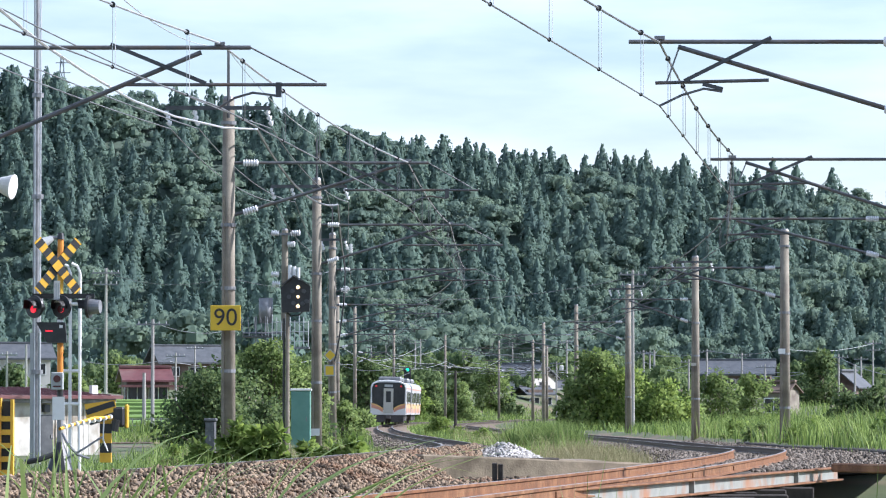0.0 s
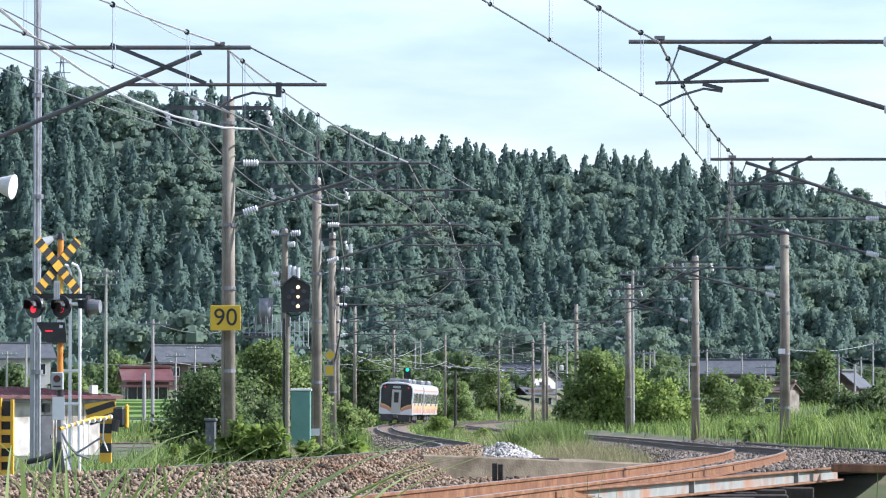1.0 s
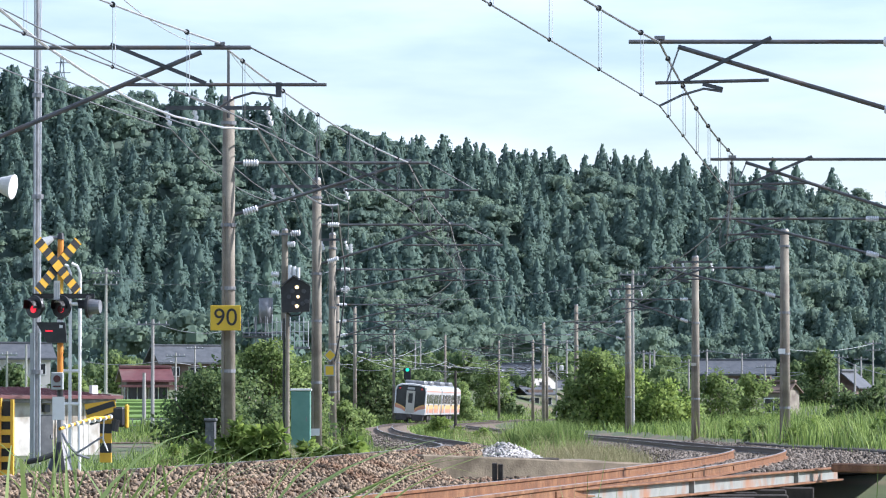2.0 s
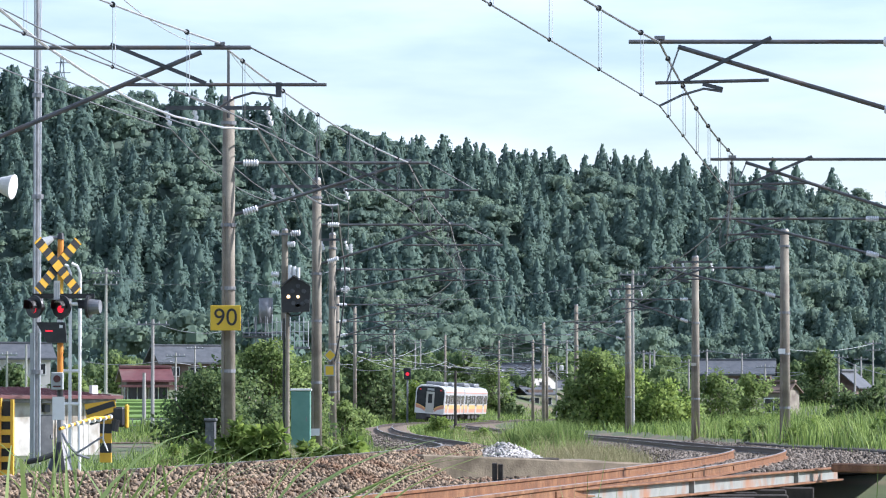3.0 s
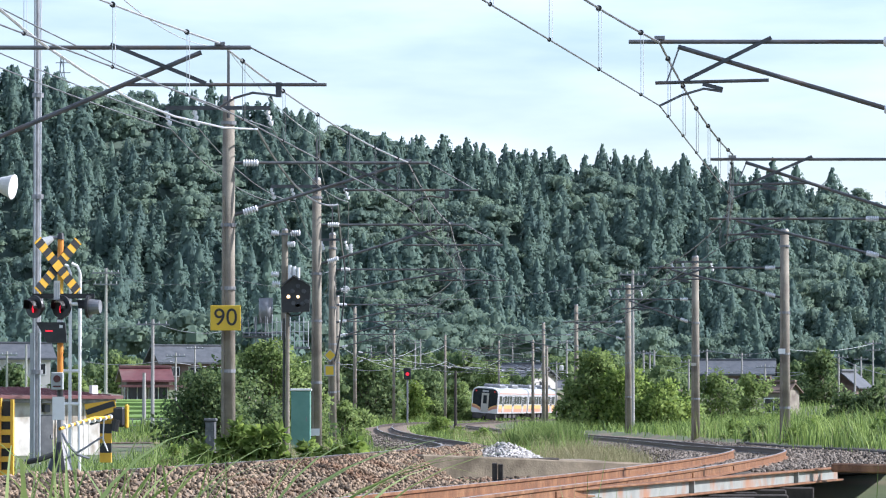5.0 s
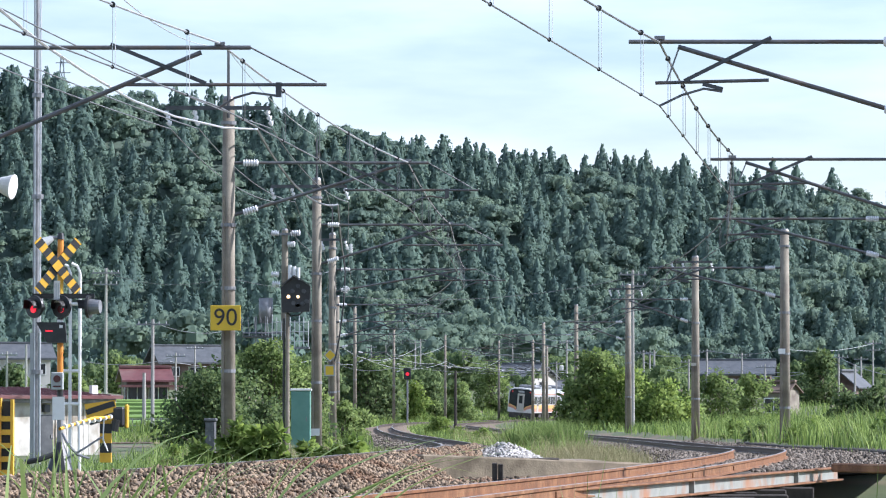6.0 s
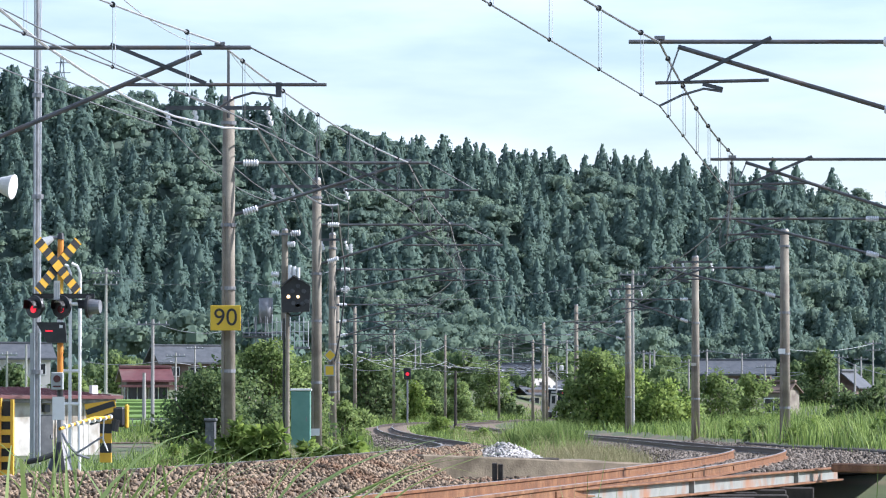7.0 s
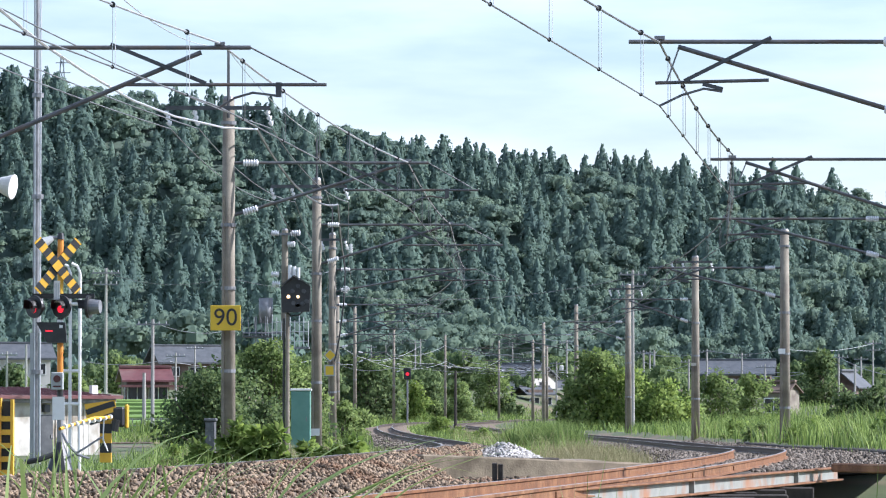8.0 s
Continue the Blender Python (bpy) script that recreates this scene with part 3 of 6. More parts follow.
def mast(x, y, contact_x, side, top, arm=True, sign=None, rod=False, cross=0.0, radius=0.155, group="catenary masts", level=None, root=-0.12, tube_z=0.9):
    """A concrete mast; side is +1 where the bracket reaches towards +X. All heights are metres of the world."""
    g = ground_z(x, y) - 0.3
    thing = empty("catenary_mast", pose(x, y, 0), "weathered round concrete mast with a steel bracket over the track" if arm else "weathered round concrete mast beside the railway", "catenary mast", group)
    smooth_pole = part("pole", tubem((0, 0, g), (0, 0, top), radius, radius * 0.78, seg=16), CONCRETE, thing)
    for f in smooth_pole.data.polygons:
        f.use_smooth = len(f.vertices) == 4
    part("pole_cap", tubem((0, 0, top - 0.02), (0, 0, top + 0.05), radius * 0.82, radius * 0.6, seg=12), STEEL, thing)
    for zz in (top - 2.6, top - 3.9, top - 5.6, top - 0.5):
        part("band", tubem((0, 0, zz - 0.035), (0, 0, zz + 0.035), radius + 0.004, seg=14), STEEL, thing)
    part("conduit", tubem((-radius * 0.62, -radius * 0.82, g), (-radius * 0.55, -radius * 0.72, top - 2.0), 0.022, seg=6), CONCRETE, thing)
    if rod:
        part("lightning_rod", tubem((0, -0.1, top - 0.4), (0, -0.1, top + 1.1), 0.035, 0.03, seg=6), DARK_STEEL, thing)
    if arm:
        zc = (level if level else rail_z(y) + 5.05)
        reach = (contact_x - x) * side  # mast to contact wire
        def at(u, z, dy=0.0):
            return (side * (reach - u), dy, zc + (z * tube_z / 0.9 if z > 0 else z))
        ti = part("insulator", insulator(bmesh.new(), at(reach - 0.3, 0.9), at(reach - 0.62, 0.9)), PORCELAIN, thing)
        si_a, si_b = Vector(at(reach - 0.3, root)), Vector(at(0.25, 0.83))
        d = (si_b - si_a).normalized()
        part("insulator", insulator(bmesh.new(), si_a, si_a + d * 0.32), PORCELAIN, thing)
        part("bracket_root", tubem(at(reach - 0.1, 0.9), at(reach - 0.3, 0.9), 0.035), DARK_STEEL, thing)
        part("bracket_root", tubem(at(reach - 0.1, root - 0.06), si_a, 0.035), DARK_STEEL, thing)
        part("top_tube", tubem(at(reach - 0.62, 0.9), at(-0.42, 0.9), 0.030, seg=8), BRACKET, thing)
        part("strut", tubem(si_a + d * 0.32, si_b, 0.033, seg=8), BRACKET, thing)
        if side > 0:
            part("register_bar", tubem(at(1.3, 0.34), at(-1.45, 0.34), 0.024), BRACKET, thing)
            part("brace", boxm(-0.7, 0.7, -0.02, 0.02, -0.026, 0.026, m=Matrix.Translation(Vector(at(0.83, 0.65, -0.06))) @ Matrix.Rotation(math.atan2(0.57 * tube_z / 0.9, 1.25), 4, "Y")), DARK_STEEL, thing)
            part("drop_bracket", boxm(-0.04, 0.04, -0.03, 0.03, -0.17, 0.03, m=Matrix.Translation(Vector(at(-0.8, 0.34)))), DARK_STEEL, thing)
            part("tie", tubem(at(-0.42, 0.9), at(-1.32, 0.38), 0.013, seg=5), WIRE, thing)
            part("steady_arm", sweep(bmesh.new(), [at(-0.8, 0.17), at(-0.45, 0.22), at(-0.2, 0.14), at(0, 0.0)], 0.018), BRACKET, thing)
        else:
            part("register_bar", tubem(at(1.48, 0.36), at(-0.06, 0.32), 0.024), BRACKET, thing)
            part("brace", boxm(-0.66, 0.66, -0.02, 0.02, -0.026, 0.026, m=Matrix.Translation(Vector(at(0.92, 0.65, -0.06))) @ Matrix.Rotation(-math.atan2(0.6 * tube_z / 0.9, 1.16), 4, "Y")), DARK_STEEL, thing)
            part("drop_bracket", boxm(-0.14, 0.14, -0.025, 0.025, -0.025, 0.025, m=Matrix.Translation(Vector(at(0.72, 0.27))) @ Matrix.Rotation(0.25, 4, "Y")), DARK_STEEL, thing)
            part("tie", tubem(at(0.27, 0.83), at(0.1, 0.34), 0.013, seg=5), WIRE, thing)
            part("steady_arm", sweep(bmesh.new(), [at(0.85, 0.2), at(0.6, 0.24), at(0.3, 0.15), at(0, 0.0)], 0.018), BRACKET, thing)
        part("wire_clamp", boxm(-0.07, 0.07, -0.03, 0.03, 0.0, 0.05, m=Matrix.Translation(Vector(at(0.0, 0.93)))), STEEL, thing)
    if cross:
        zt = top - 0.2
        part("crossarm", boxm(-cross * 0.6, cross * 0.4, -0.09, -0.02 - radius * 0.0, zt - 0.04, zt + 0.04, m=Matrix.Translation((0, -radius, 0))), DARK_STEEL, thing)
        for u in (-0.6, -0.33, 0.37):
            c = Vector((u * cross, -radius - 0.05, zt - 0.05))
            part("insulator", insulator(bmesh.new(), c, c + Vector((0.1, 0, -0.32)), 0.06, 3), PORCELAIN, thing)
    return thing


# mast x, y, top, crossarm, rod; the brackets reach to the left track's wire
LEFT_MASTS = ((-7.14, 60.0, 7.6, 0.0, False), (-4.41, 91.0, 8.03, 2.15, True), (-3.48, 122.0, 7.96, 2.1, True),
              (-3.92, 157.0, 7.81, 1.2, True))
LEFT_WIRE = [(10, -9.7, 5.85), (32, -6.76, 5.8), (60, -3.03, 5.76), (91, -0.72, 5.81), (122, 0.2, 5.81),
             (157, 0.76, 5.94), (190, left_x(190) + 0.2, 5.45), (225, left_x(225), 5.4), (262, left_x(262), 5.35), (300, left_x(300), 5.3), (345, left_x(345), 5.3),
             (392, left_x(392), 5.3), (440, left_x(440), 5.3), (480, left_x(480), 5.3), (520, left_x(520), 5.3), (560, left_x(560), 5.3)]
RIGHT_WIRE = [(10, -5.2, 5.8), (34, -1.28, 5.78), (60, 2.94, 5.78), (85, 5.56, 5.69), (108, 6.91, 5.68),
              (140, 6.92, 5.5), (175, 7.09, 5.36), (222, 6.4, 5.38), (284, right_x(284), 5.4), (345, right_x(345), 5.35),
              (390, right_x(390), 5.3), (432, right_x(432), 5.3), (470, right_x(470), 5.3), (510, right_x(510), 5.3)]
for (x, y, top, cross, rod), wire in zip(LEFT_MASTS, LEFT_WIRE[2:]):
    mast(x, y, wire[1], 1, top, cross=cross, rod=rod, group="masts of the farther track", level=wire[2], root=-0.75 if y < 70 else -0.12, tube_z=0.81 if y < 70 else 0.9 if y < 150 else 0.62)
RIGHT_MASTS = ((6.59, 60.0, 7.6, 0.0), (9.21, 85.0, 7.6, 0.0), (10.93, 108.0, 6.94, 0.0), (10.8, 140.0, 7.27, 0.0),
               (9.97, 175.0, 7.61, 1.6), (9.28, 222.0, 7.79, 1.6))
for (x, y, top, cross), wire in zip(RIGHT_MASTS, RIGHT_WIRE[2:]):
    mast(x, y, wire[1], -1, top, cross=cross, radius=0.175 if y > 120 else 0.155, group="masts of the nearer track", level=wire[2], tube_z=float(np.interp(y, (60, 85, 108, 222), (0.87, 0.76, 0.6, 0.56))), root=-0.12 if y < 80 else -0.3)
for x, y, (wy, wx, wz) in ((-4.75, 190.0, LEFT_WIRE[6]), (-5.56, 225.0, LEFT_WIRE[7]), (-6.25, 262.0, LEFT_WIRE[8]), (-6.86, 345.0, LEFT_WIRE[10]),
                           (-4.88, 440.0, LEFT_WIRE[12]), (0.24, 480.0, LEFT_WIRE[13]), (6.56, 520.0, LEFT_WIRE[14])):
    mast(x, y, wx, 1, 8.2 if y < 300 else 9.4, group="masts of the farther track", level=wz, tube_z=0.62)
for x, y, (wy, wx, wz) in ((8.54, 284.0, RIGHT_WIRE[8]), (7.83, 345.0, RIGHT_WIRE[9]), (8.76, 432.0, RIGHT_WIRE[11]), (11.02, 470.0, RIGHT_WIRE[12])):
    mast(x, y, wx, -1, 8.2, group="masts of the nearer track", level=wz)


def overhead(wire, name, rise, bright=False):
    """Contact wire, messenger wire above it and droppers with their dark clips, span by span; rise gives the messenger's height over the contact wire."""
    thing = empty(name, Matrix(), "overhead contact wire hung by droppers from a messenger wire", "overhead wire")
    hung = []
    for (y0, x0, z0), (y1, x1, z1) in zip(wire, wire[1:]):
        a, b = Vector((x0, y0, z0)), Vector((x1, y1, z1))
        up0, up1 = (Vector((0, 0, float(np.interp(y, *zip(*rise))))) for y in (y0, y1))
        path = sag(a + up0, b + up1, 0.16)
        hung += path[:-1]
        n = 6 if y0 < 130 else 3 if y0 < 330 else 0
        for i in range(n):
            t = (i + 0.5) / n
            p, q = a.lerp(b, t), (a + up0).lerp(b + up1, t) - Vector((0, 0, 0.64 * t * (1 - t)))
            bm = tubem(p, q, 0.004, seg=4)
            part("dropper", tube(bm, p + Vector((0.035, 0, 0)), q + Vector((0.035, 0, 0)), 0.004, seg=4), BRIGHT_WIRE if y0 < 60 else WIRE, thing)
            if y0 < 200:
                part("messenger_clip", tubem(q - Vector((0, 0.045, 0)), q + Vector((0, 0.045, 0)), 0.036, seg=10), BLACK, thing)
            if y0 < 100:
                part("contact_clip", tubem(p - Vector((0, 0.03, 0)), p + Vector((0, 0.03, 0)), 0.024, seg=8), BLACK, thing)
    part("contact_wire", sweep(bmesh.new(), [Vector((x, y, z)) for y, x, z in wire], 0.011), WIRE, thing)
    # the sunlit look of one messenger wire is put into its paler colour
    part("messenger_wire", sweep(bmesh.new(), hung, 0.016), PALE_WIRE if bright else WIRE, thing)
    return thing


overhead(LEFT_WIRE, "overhead_wire", ((60, 0.87), (91, 0.91), (122, 0.92), (157, 0.66)), True)
overhead(RIGHT_WIRE, "overhead_wire", ((60, 0.86), (85, 0.86), (108, 0.63), (222, 0.58)))


def cable(name, spans, r, mat, label, drop=0.35):
    path = []
    for a, b in zip(spans, spans[1:]):
        path += sag(a, b, drop)[:-1]
    ob = part(name, sweep(bmesh.new(), path + [Vector(spans[-1])], r), mat, None)
    return tagged(ob, label, "cable")


for k, u in enumerate((-0.6, -0.33, 0.37)):
    pts = [(-9.6 + 2.1 * u, 45.0, 8.2)]
    for (x, y, top, cross, rod) in LEFT_MASTS[1:]:
        pts.append((x + u * cross + 0.1, y, top - 0.62))
    pts += [(left_x(y) - 3.1 + u, y, 7.5) for y in (190, 225, 262, 300, 340)]
    cable("feeder_cable", pts, 0.012, WIRE, "thin feeder cable strung along the concrete masts", 0.3)
cable("feeder_cable", [(-5.18, 48.0, 6.36), (-5.21, 52.0, 6.37), (-5.29, 56.0, 6.46), (-5.36, 60.0, 6.57), (-5.35, 66.0, 6.69), (-5.19, 74.0, 6.82), (-4.91, 81.0, 7.01), (-4.42, 89.0, 7.31), (-3.82, 91.0, 7.4)], 0.021, BRIGHT_WIRE, "thick pale return cable sagging between the masts", 0.0)
cable("feeder_cable", [(-3.82, 91.0, 7.4), (-2.9, 122.0, 7.27), (-3.45, 157.0, 7.01)], 0.026, STEEL, "thick grey return cable sagging between the masts", 0.5)
cable("earth_wire", [(-3.97, 55.0, 6.76), (-4.5, 91.0, 9.14), (-3.54, 122.0, 9.18), (-3.95, 157.0, 8.71)], 0.008, BRIGHT_WIRE, "thin earth wire between the lightning rods", 0.2)


# thick dark feeder dropping beside the masts, and the insulators that hold it off
cable("feeder_cable", [(-3.56, 150.0, 8.51), (-3.46, 150.0, 7.44), (-3.31, 150.0, 6.29), (-3.37, 150.0, 5.14), (-3.52, 150.0, 3.99), (-3.67, 150.0, 3.23)], 0.03, BLACK, "thick black feeder cable hanging down beside the masts", 0.0)
for top_, foot_ in (((-3.12, 150.0, 7.21), (-3.12, 150.0, 6.9)), ((-3.31, 150.0, 5.79), (-3.31, 150.0, 5.53))):
    tagged(part("line_insulator", insulator(bmesh.new(), top_, foot_, 0.08, 4), PORCELAIN, None), "white ribbed insulator beside the hanging cable", "insulator", "line insulators")


# ---- the train ----
CAR_LEN, CAR_W = 19.6, 2.95


def car_body(name, front, thing):
    """Stainless body with rounded shoulders, 3.64 m over the rail; z = 0 is the rail, +Y the way it runs."""
    half, l = CAR_W / 2, CAR_LEN / 2
    sec = [(-half, 0.85), (half, 0.85), (half, 3.05), (half - 0.06, 3.3), (half - 0.25, 3.48), (half - 0.7, 3.6), (0, 3.64), (-half + 0.7, 3.6), (-half + 0.25, 3.48), (-half + 0.06, 3.3), (-half, 3.05)]
    bm = bmesh.new()
    rings = [[bm.verts.new((x, y, z)) for x, z in sec] for y in (-l + (0.12 if front else 0), l)]
    for i in range(len(sec)):
        j = (i + 1) % len(sec)
        bm.faces.new((rings[0][i], rings[0][j], rings[1][j], rings[1][i]))
    bm.faces.new(rings[0])
    bm.faces.new(rings[1])
    ob = part("body", bm, TRAIN_STEEL, thing)
    ob.data.materials.append(GREY_BOX)
    for f in ob.data.polygons:
        f.material_index = 1 if f.center.z > 3.35 and f.normal.z > 0.5 else 0
    return ob


def make_car(front, label):
    thing = empty("train_car", Matrix(), label, "train car", "cars of the train")
    half, l = CAR_W / 2, CAR_LEN / 2
    car_body("body", front, thing)
    for s in (-1, 1):
        def plate(name, y0, y1, z0, z1, mat, out=0.006, lab=""):
            xa, xb = sorted((s * half - s * 0.01, s * (half + out)))
            return part(name, boxm(xa, xb, y0, y1, z0, z1), mat, thing, lab)
        doors = (-6.6, 0.0, 6.6)
        edges = [-l + 0.5]
        for c in doors:
            edges += [c - 0.72, c + 0.72]
        edges.append(l - 0.3)
        for a, b in zip(edges[0::2], edges[1::2]):
            plate("colour_band", a, b, 1.02, 1.38, TRAIN_PINK, lab="pale rose stripe under the gold band")
            plate("colour_band", a, b, 1.38, 1.75, TRAIN_YELLOW, lab="golden yellow stripe")
            n = max(1, round((b - a) / 1.6))
            w = (b - a) / n
            for i in range(n):
                plate("window", a + i * w + 0.14, a + (i + 1) * w - 0.14, 1.88, 2.75, GLASS, 0.012)
        for c in doors:
            d = plate("door", c - 0.66, c + 0.66, 0.92, 2.82, TRAIN_STEEL, 0.02, "stainless sliding door with two panes")
            for o in (-0.33, 0.33):
                xa, xb = sorted((s * half, s * (half + 0.028)))
                part("pane", boxm(xa, xb, c + o - 0.22, c + o + 0.22, 1.65, 2.68), GLASS, d)
        plate("roof_stripe", -l + 0.4, l - 0.2, 2.98, 3.08, TRAIN_PINK, 0.008, "thin rose stripe under the roof edge")
    for y in (-4.2, 4.4):
        part("air_conditioner", boxm(-0.95, 0.95, y - 1.7, y + 1.7, 3.55, 3.98, 0.12), STEEL, thing, "grey rounded air conditioner on the roof")
    for y in (-1.2, 1.2):
        part("roof_box", boxm(-0.5, 0.5, y - 0.45, y + 0.45, 3.58, 3.8, 0.05), GREY_BOX, thing)
    for y in (-3.0, 0.0, 2.8):
        part("equipment_box", boxm(-1.25, 1.25, y - 0.9, y + 0.9, 0.32, 0.84, 0.05), TRAIN_DARK, thing)
    for y in (-6.7, 6.7):
        bogie = part("bogie", boxm(-1.0, 1.0, y - 1.45, y + 1.45, 0.42, 0.72, 0.08), TRAIN_DARK, thing)
        for dy in (-1.05, 1.05):
            for s in (-1, 1):
                part("wheel", tubem((s * 0.47, y + dy, 0.43), (s * 0.6, y + dy, 0.43), 0.43, seg=20), TRAIN_DARK, bogie)
    if front:
        yf = -l
        rim = bmesh.new()
        outer = [(-half, 0.82), (half, 0.82), (half, 3.1), (half - 0.16, 3.42), (half - 0.5, 3.6), (0, 3.68), (-half + 0.5, 3.6), (-half + 0.16, 3.42), (-half, 3.1)]
        a = [rim.verts.new((x, yf + 0.2, z)) for x, z in outer]
        b = [rim.verts.new((x * 0.97, yf, 0.82 + (z - 0.82) * 0.985)) for x, z in outer]
        for i in range(len(outer)):
            j = (i + 1) % len(outer)
            rim.faces.new((a[i], a[j], b[j], b[i]))
        rim.faces.new(b)
        part("cab_front", rim, TRAIN_WHITE, thing, "white cab front")
        def face(name, pts, mat, out, lab="", parent=thing):
            bm = bmesh.new()
            p = [bm.verts.new((x, yf - out, z)) for x, z in pts]
            q = [bm.verts.new((x, yf + 0.02, z)) for x, z in pts]
            bm.faces.new(p)
            for i in range(len(p)):
                j = (i + 1) % len(p)
                bm.faces.new((p[i], p[j], q[j], q[i]))
            return part(name, bm, mat, parent, lab)
        face("windscreen", ((-1.33, 1.72), (-0.62, 1.46), (-0.42, 1.2), (0.42, 1.2), (0.62, 1.46), (1.33, 1.72), (1.36, 2.95), (1.24, 3.33), (0.8, 3.48), (-0.8, 3.48), (-1.24, 3.33), (-1.36, 2.95)), GLASS, 0.015, "wide dark wrap-round windscreen")
        for s in (-1, 1):
            face("colour_band", ((s * 0.44, 1.02), (s * 0.8, 1.24), (s * 1.38, 1.40), (s * 1.4, 1.66), (s * 1.1, 1.6), (s * 0.7, 1.42), (s * 0.44, 1.22)), TRAIN_PINK, 0.018, "curved rose stripe on the cab front")
            face("colour_band", ((s * 0.44, 1.22), (s * 0.7, 1.42), (s * 1.1, 1.6), (s * 1.4, 1.66), (s * 1.4, 1.76), (s * 1.05, 1.7), (s * 0.62, 1.5), (s * 0.44, 1.36)), TRAIN_YELLOW, 0.022, "curved gold stripe on the cab front")
            part("tail_lamp", tubem((s * 1.02, yf - 0.04, 3.17), (s * 1.02, yf + 0.02, 3.17), 0.085, seg=12), TAIL_RED, thing, "dim red tail lamp")
            part("skirt", boxm(s * 0.75 - 0.55, s * 0.75 + 0.55, yf + 0.1, yf + 0.35, 0.2, 0.84, 0.06), TRAIN_DARK, thing)
        door = face("end_door", ((-0.4, 0.95), (0.4, 0.95), (0.4, 2.98), (-0.4, 2.98)), TRAIN_DOOR, 0.05, "cream gangway door with a narrow pane")
        face("pane", ((-0.2, 1.85), (0.2, 1.85), (0.2, 2.75), (-0.2, 2.75)), GLASS, 0.06, parent=door)
        face("destination_panel", ((-0.34, 3.1), (0.34, 3.1), (0.34, 3.3), (-0.34, 3.3)), GREY_BOX, 0.03)
        bm = tubem((0, yf - 0.25, 0.62), (0, yf + 0.3, 0.62), 0.09, seg=8)
        part("coupler", box(bm, -0.2, 0.2, yf - 0.4, yf - 0.1, 0.48, 0.76, 0.04), TRAIN_DARK, thing)
    return thing


rear_car = make_car(True, "stainless train car with gold stripes and a dark cab end")
fore_car = make_car(False, "stainless train car with gold and rose stripes leading the train")
bm = tubem((-0.55, 3.4, 4.0), (0.55, 5.0, 4.55), 0.025)
tube(bm, (0.55, 5.0, 4.55), (-0.1, 3.6, 5.0), 0.025)
tube(bm, (-0.7, 3.6, 5.02), (0.7, 3.6, 5.02), 0.03)
part("pantograph", bm, DARK_STEEL, fore_car, "raised single-arm pantograph")


# ---- plants ----
def leaf_quads(rng, centres, radii, per, size, droop=0.3, flat=0.85):
    """Leafy sprays on the outside of overlapping clusters; each leaf is a folded pair of triangles as one quad."""
    out = []
    for c, r in zip(centres, radii):
        n = rng.normal(size=(per, 3))
        n /= np.linalg.norm(n, axis=1)[:, None]
        p = c + n * (r * rng.uniform(0.45, 1.08, (per, 1))) * (1, 1, flat)
        ax = n + rng.normal(0, 0.7, (per, 3)) + (0, 0, -droop)
        ax /= np.linalg.norm(ax, axis=1)[:, None]
        sd = np.cross(ax, rng.normal(size=(per, 3)))
        sd /= np.linalg.norm(sd, axis=1)[:, None] + 1e-6
        s = size * rng.uniform(0.6, 1.4, (per, 1))
        up = np.cross(ax, sd) * s * 0.12
        out.append(np.stack([p, p + ax * s * 0.5 + sd * s * 0.3 + up, p + ax * s, p + ax * s * 0.5 - sd * s * 0.3 + up], 1))
    return np.concatenate(out).reshape(-1, 3)


def plant(name, x, y, width, height, mat, label, category="bush", leaves=3000, leaf=0.12, clusters=26, seed=1, depth=None, base=None, trunk=0.06, low=0.0, group=""):
    rng = np.random.default_rng(seed)
    g = (ground_z(x, y) if base is None else base)
    thing = empty(name, pose(x, y, g - 0.05), label, category, group)
    depth = depth or width
    cs, rs = [], []
    bm = bmesh.new()
    for i in range(clusters):
        a, r = rng.uniform(0, 6.283), rng.random() ** 0.5
        t = low + (0.97 - low) * rng.random()
        wide = math.sin(math.pi * (0.25 + 0.68 * t)) * 0.95
        rad = min(width, height) * rng.uniform(0.13, 0.22)
        c = np.array((0.5 * width * wide * r * math.cos(a), 0.5 * depth * wide * r * math.sin(a), max(rad * 0.6, t * height - rad * 0.7)))
        cs.append(c)
        rs.append(rad)
        if i % 2 == 0:
            mid = Vector((c[0] * 0.35, c[1] * 0.35, c[2] * 0.5))
            sweep(bm, [Vector((rng.normal(0, 0.03), rng.normal(0, 0.03), -0.2)), mid, Vector(c)], max(0.008, trunk * 0.3), 5)
    tube(bm, (0, 0, -0.25), (0, 0, height * 0.55), trunk, trunk * 0.4, 7)
    part("trunk", bm, BARK, thing)
    v = leaf_quads(rng, cs, rs, max(8, leaves // clusters), leaf)
    per = max(8, leaves // clusters)
    mid = np.repeat(np.array(cs) * 0.6 + np.array((0, 0, height * 0.2)), per * 4, axis=0)
    nn = (v - mid) + rng.normal(0, 0.25 * min(width, height) * 0.5, v.shape)
    nn /= np.linalg.norm(nn, axis=1)[:, None] + 1e-9
    nn += (0, 0, 0.55)
    nn /= np.linalg.norm(nn, axis=1)[:, None]
    crown = sheet_mesh("crown", v, np.arange(len(v)).reshape(-1, 4), mat, normals=nn)
    crown.parent = thing
    return thing


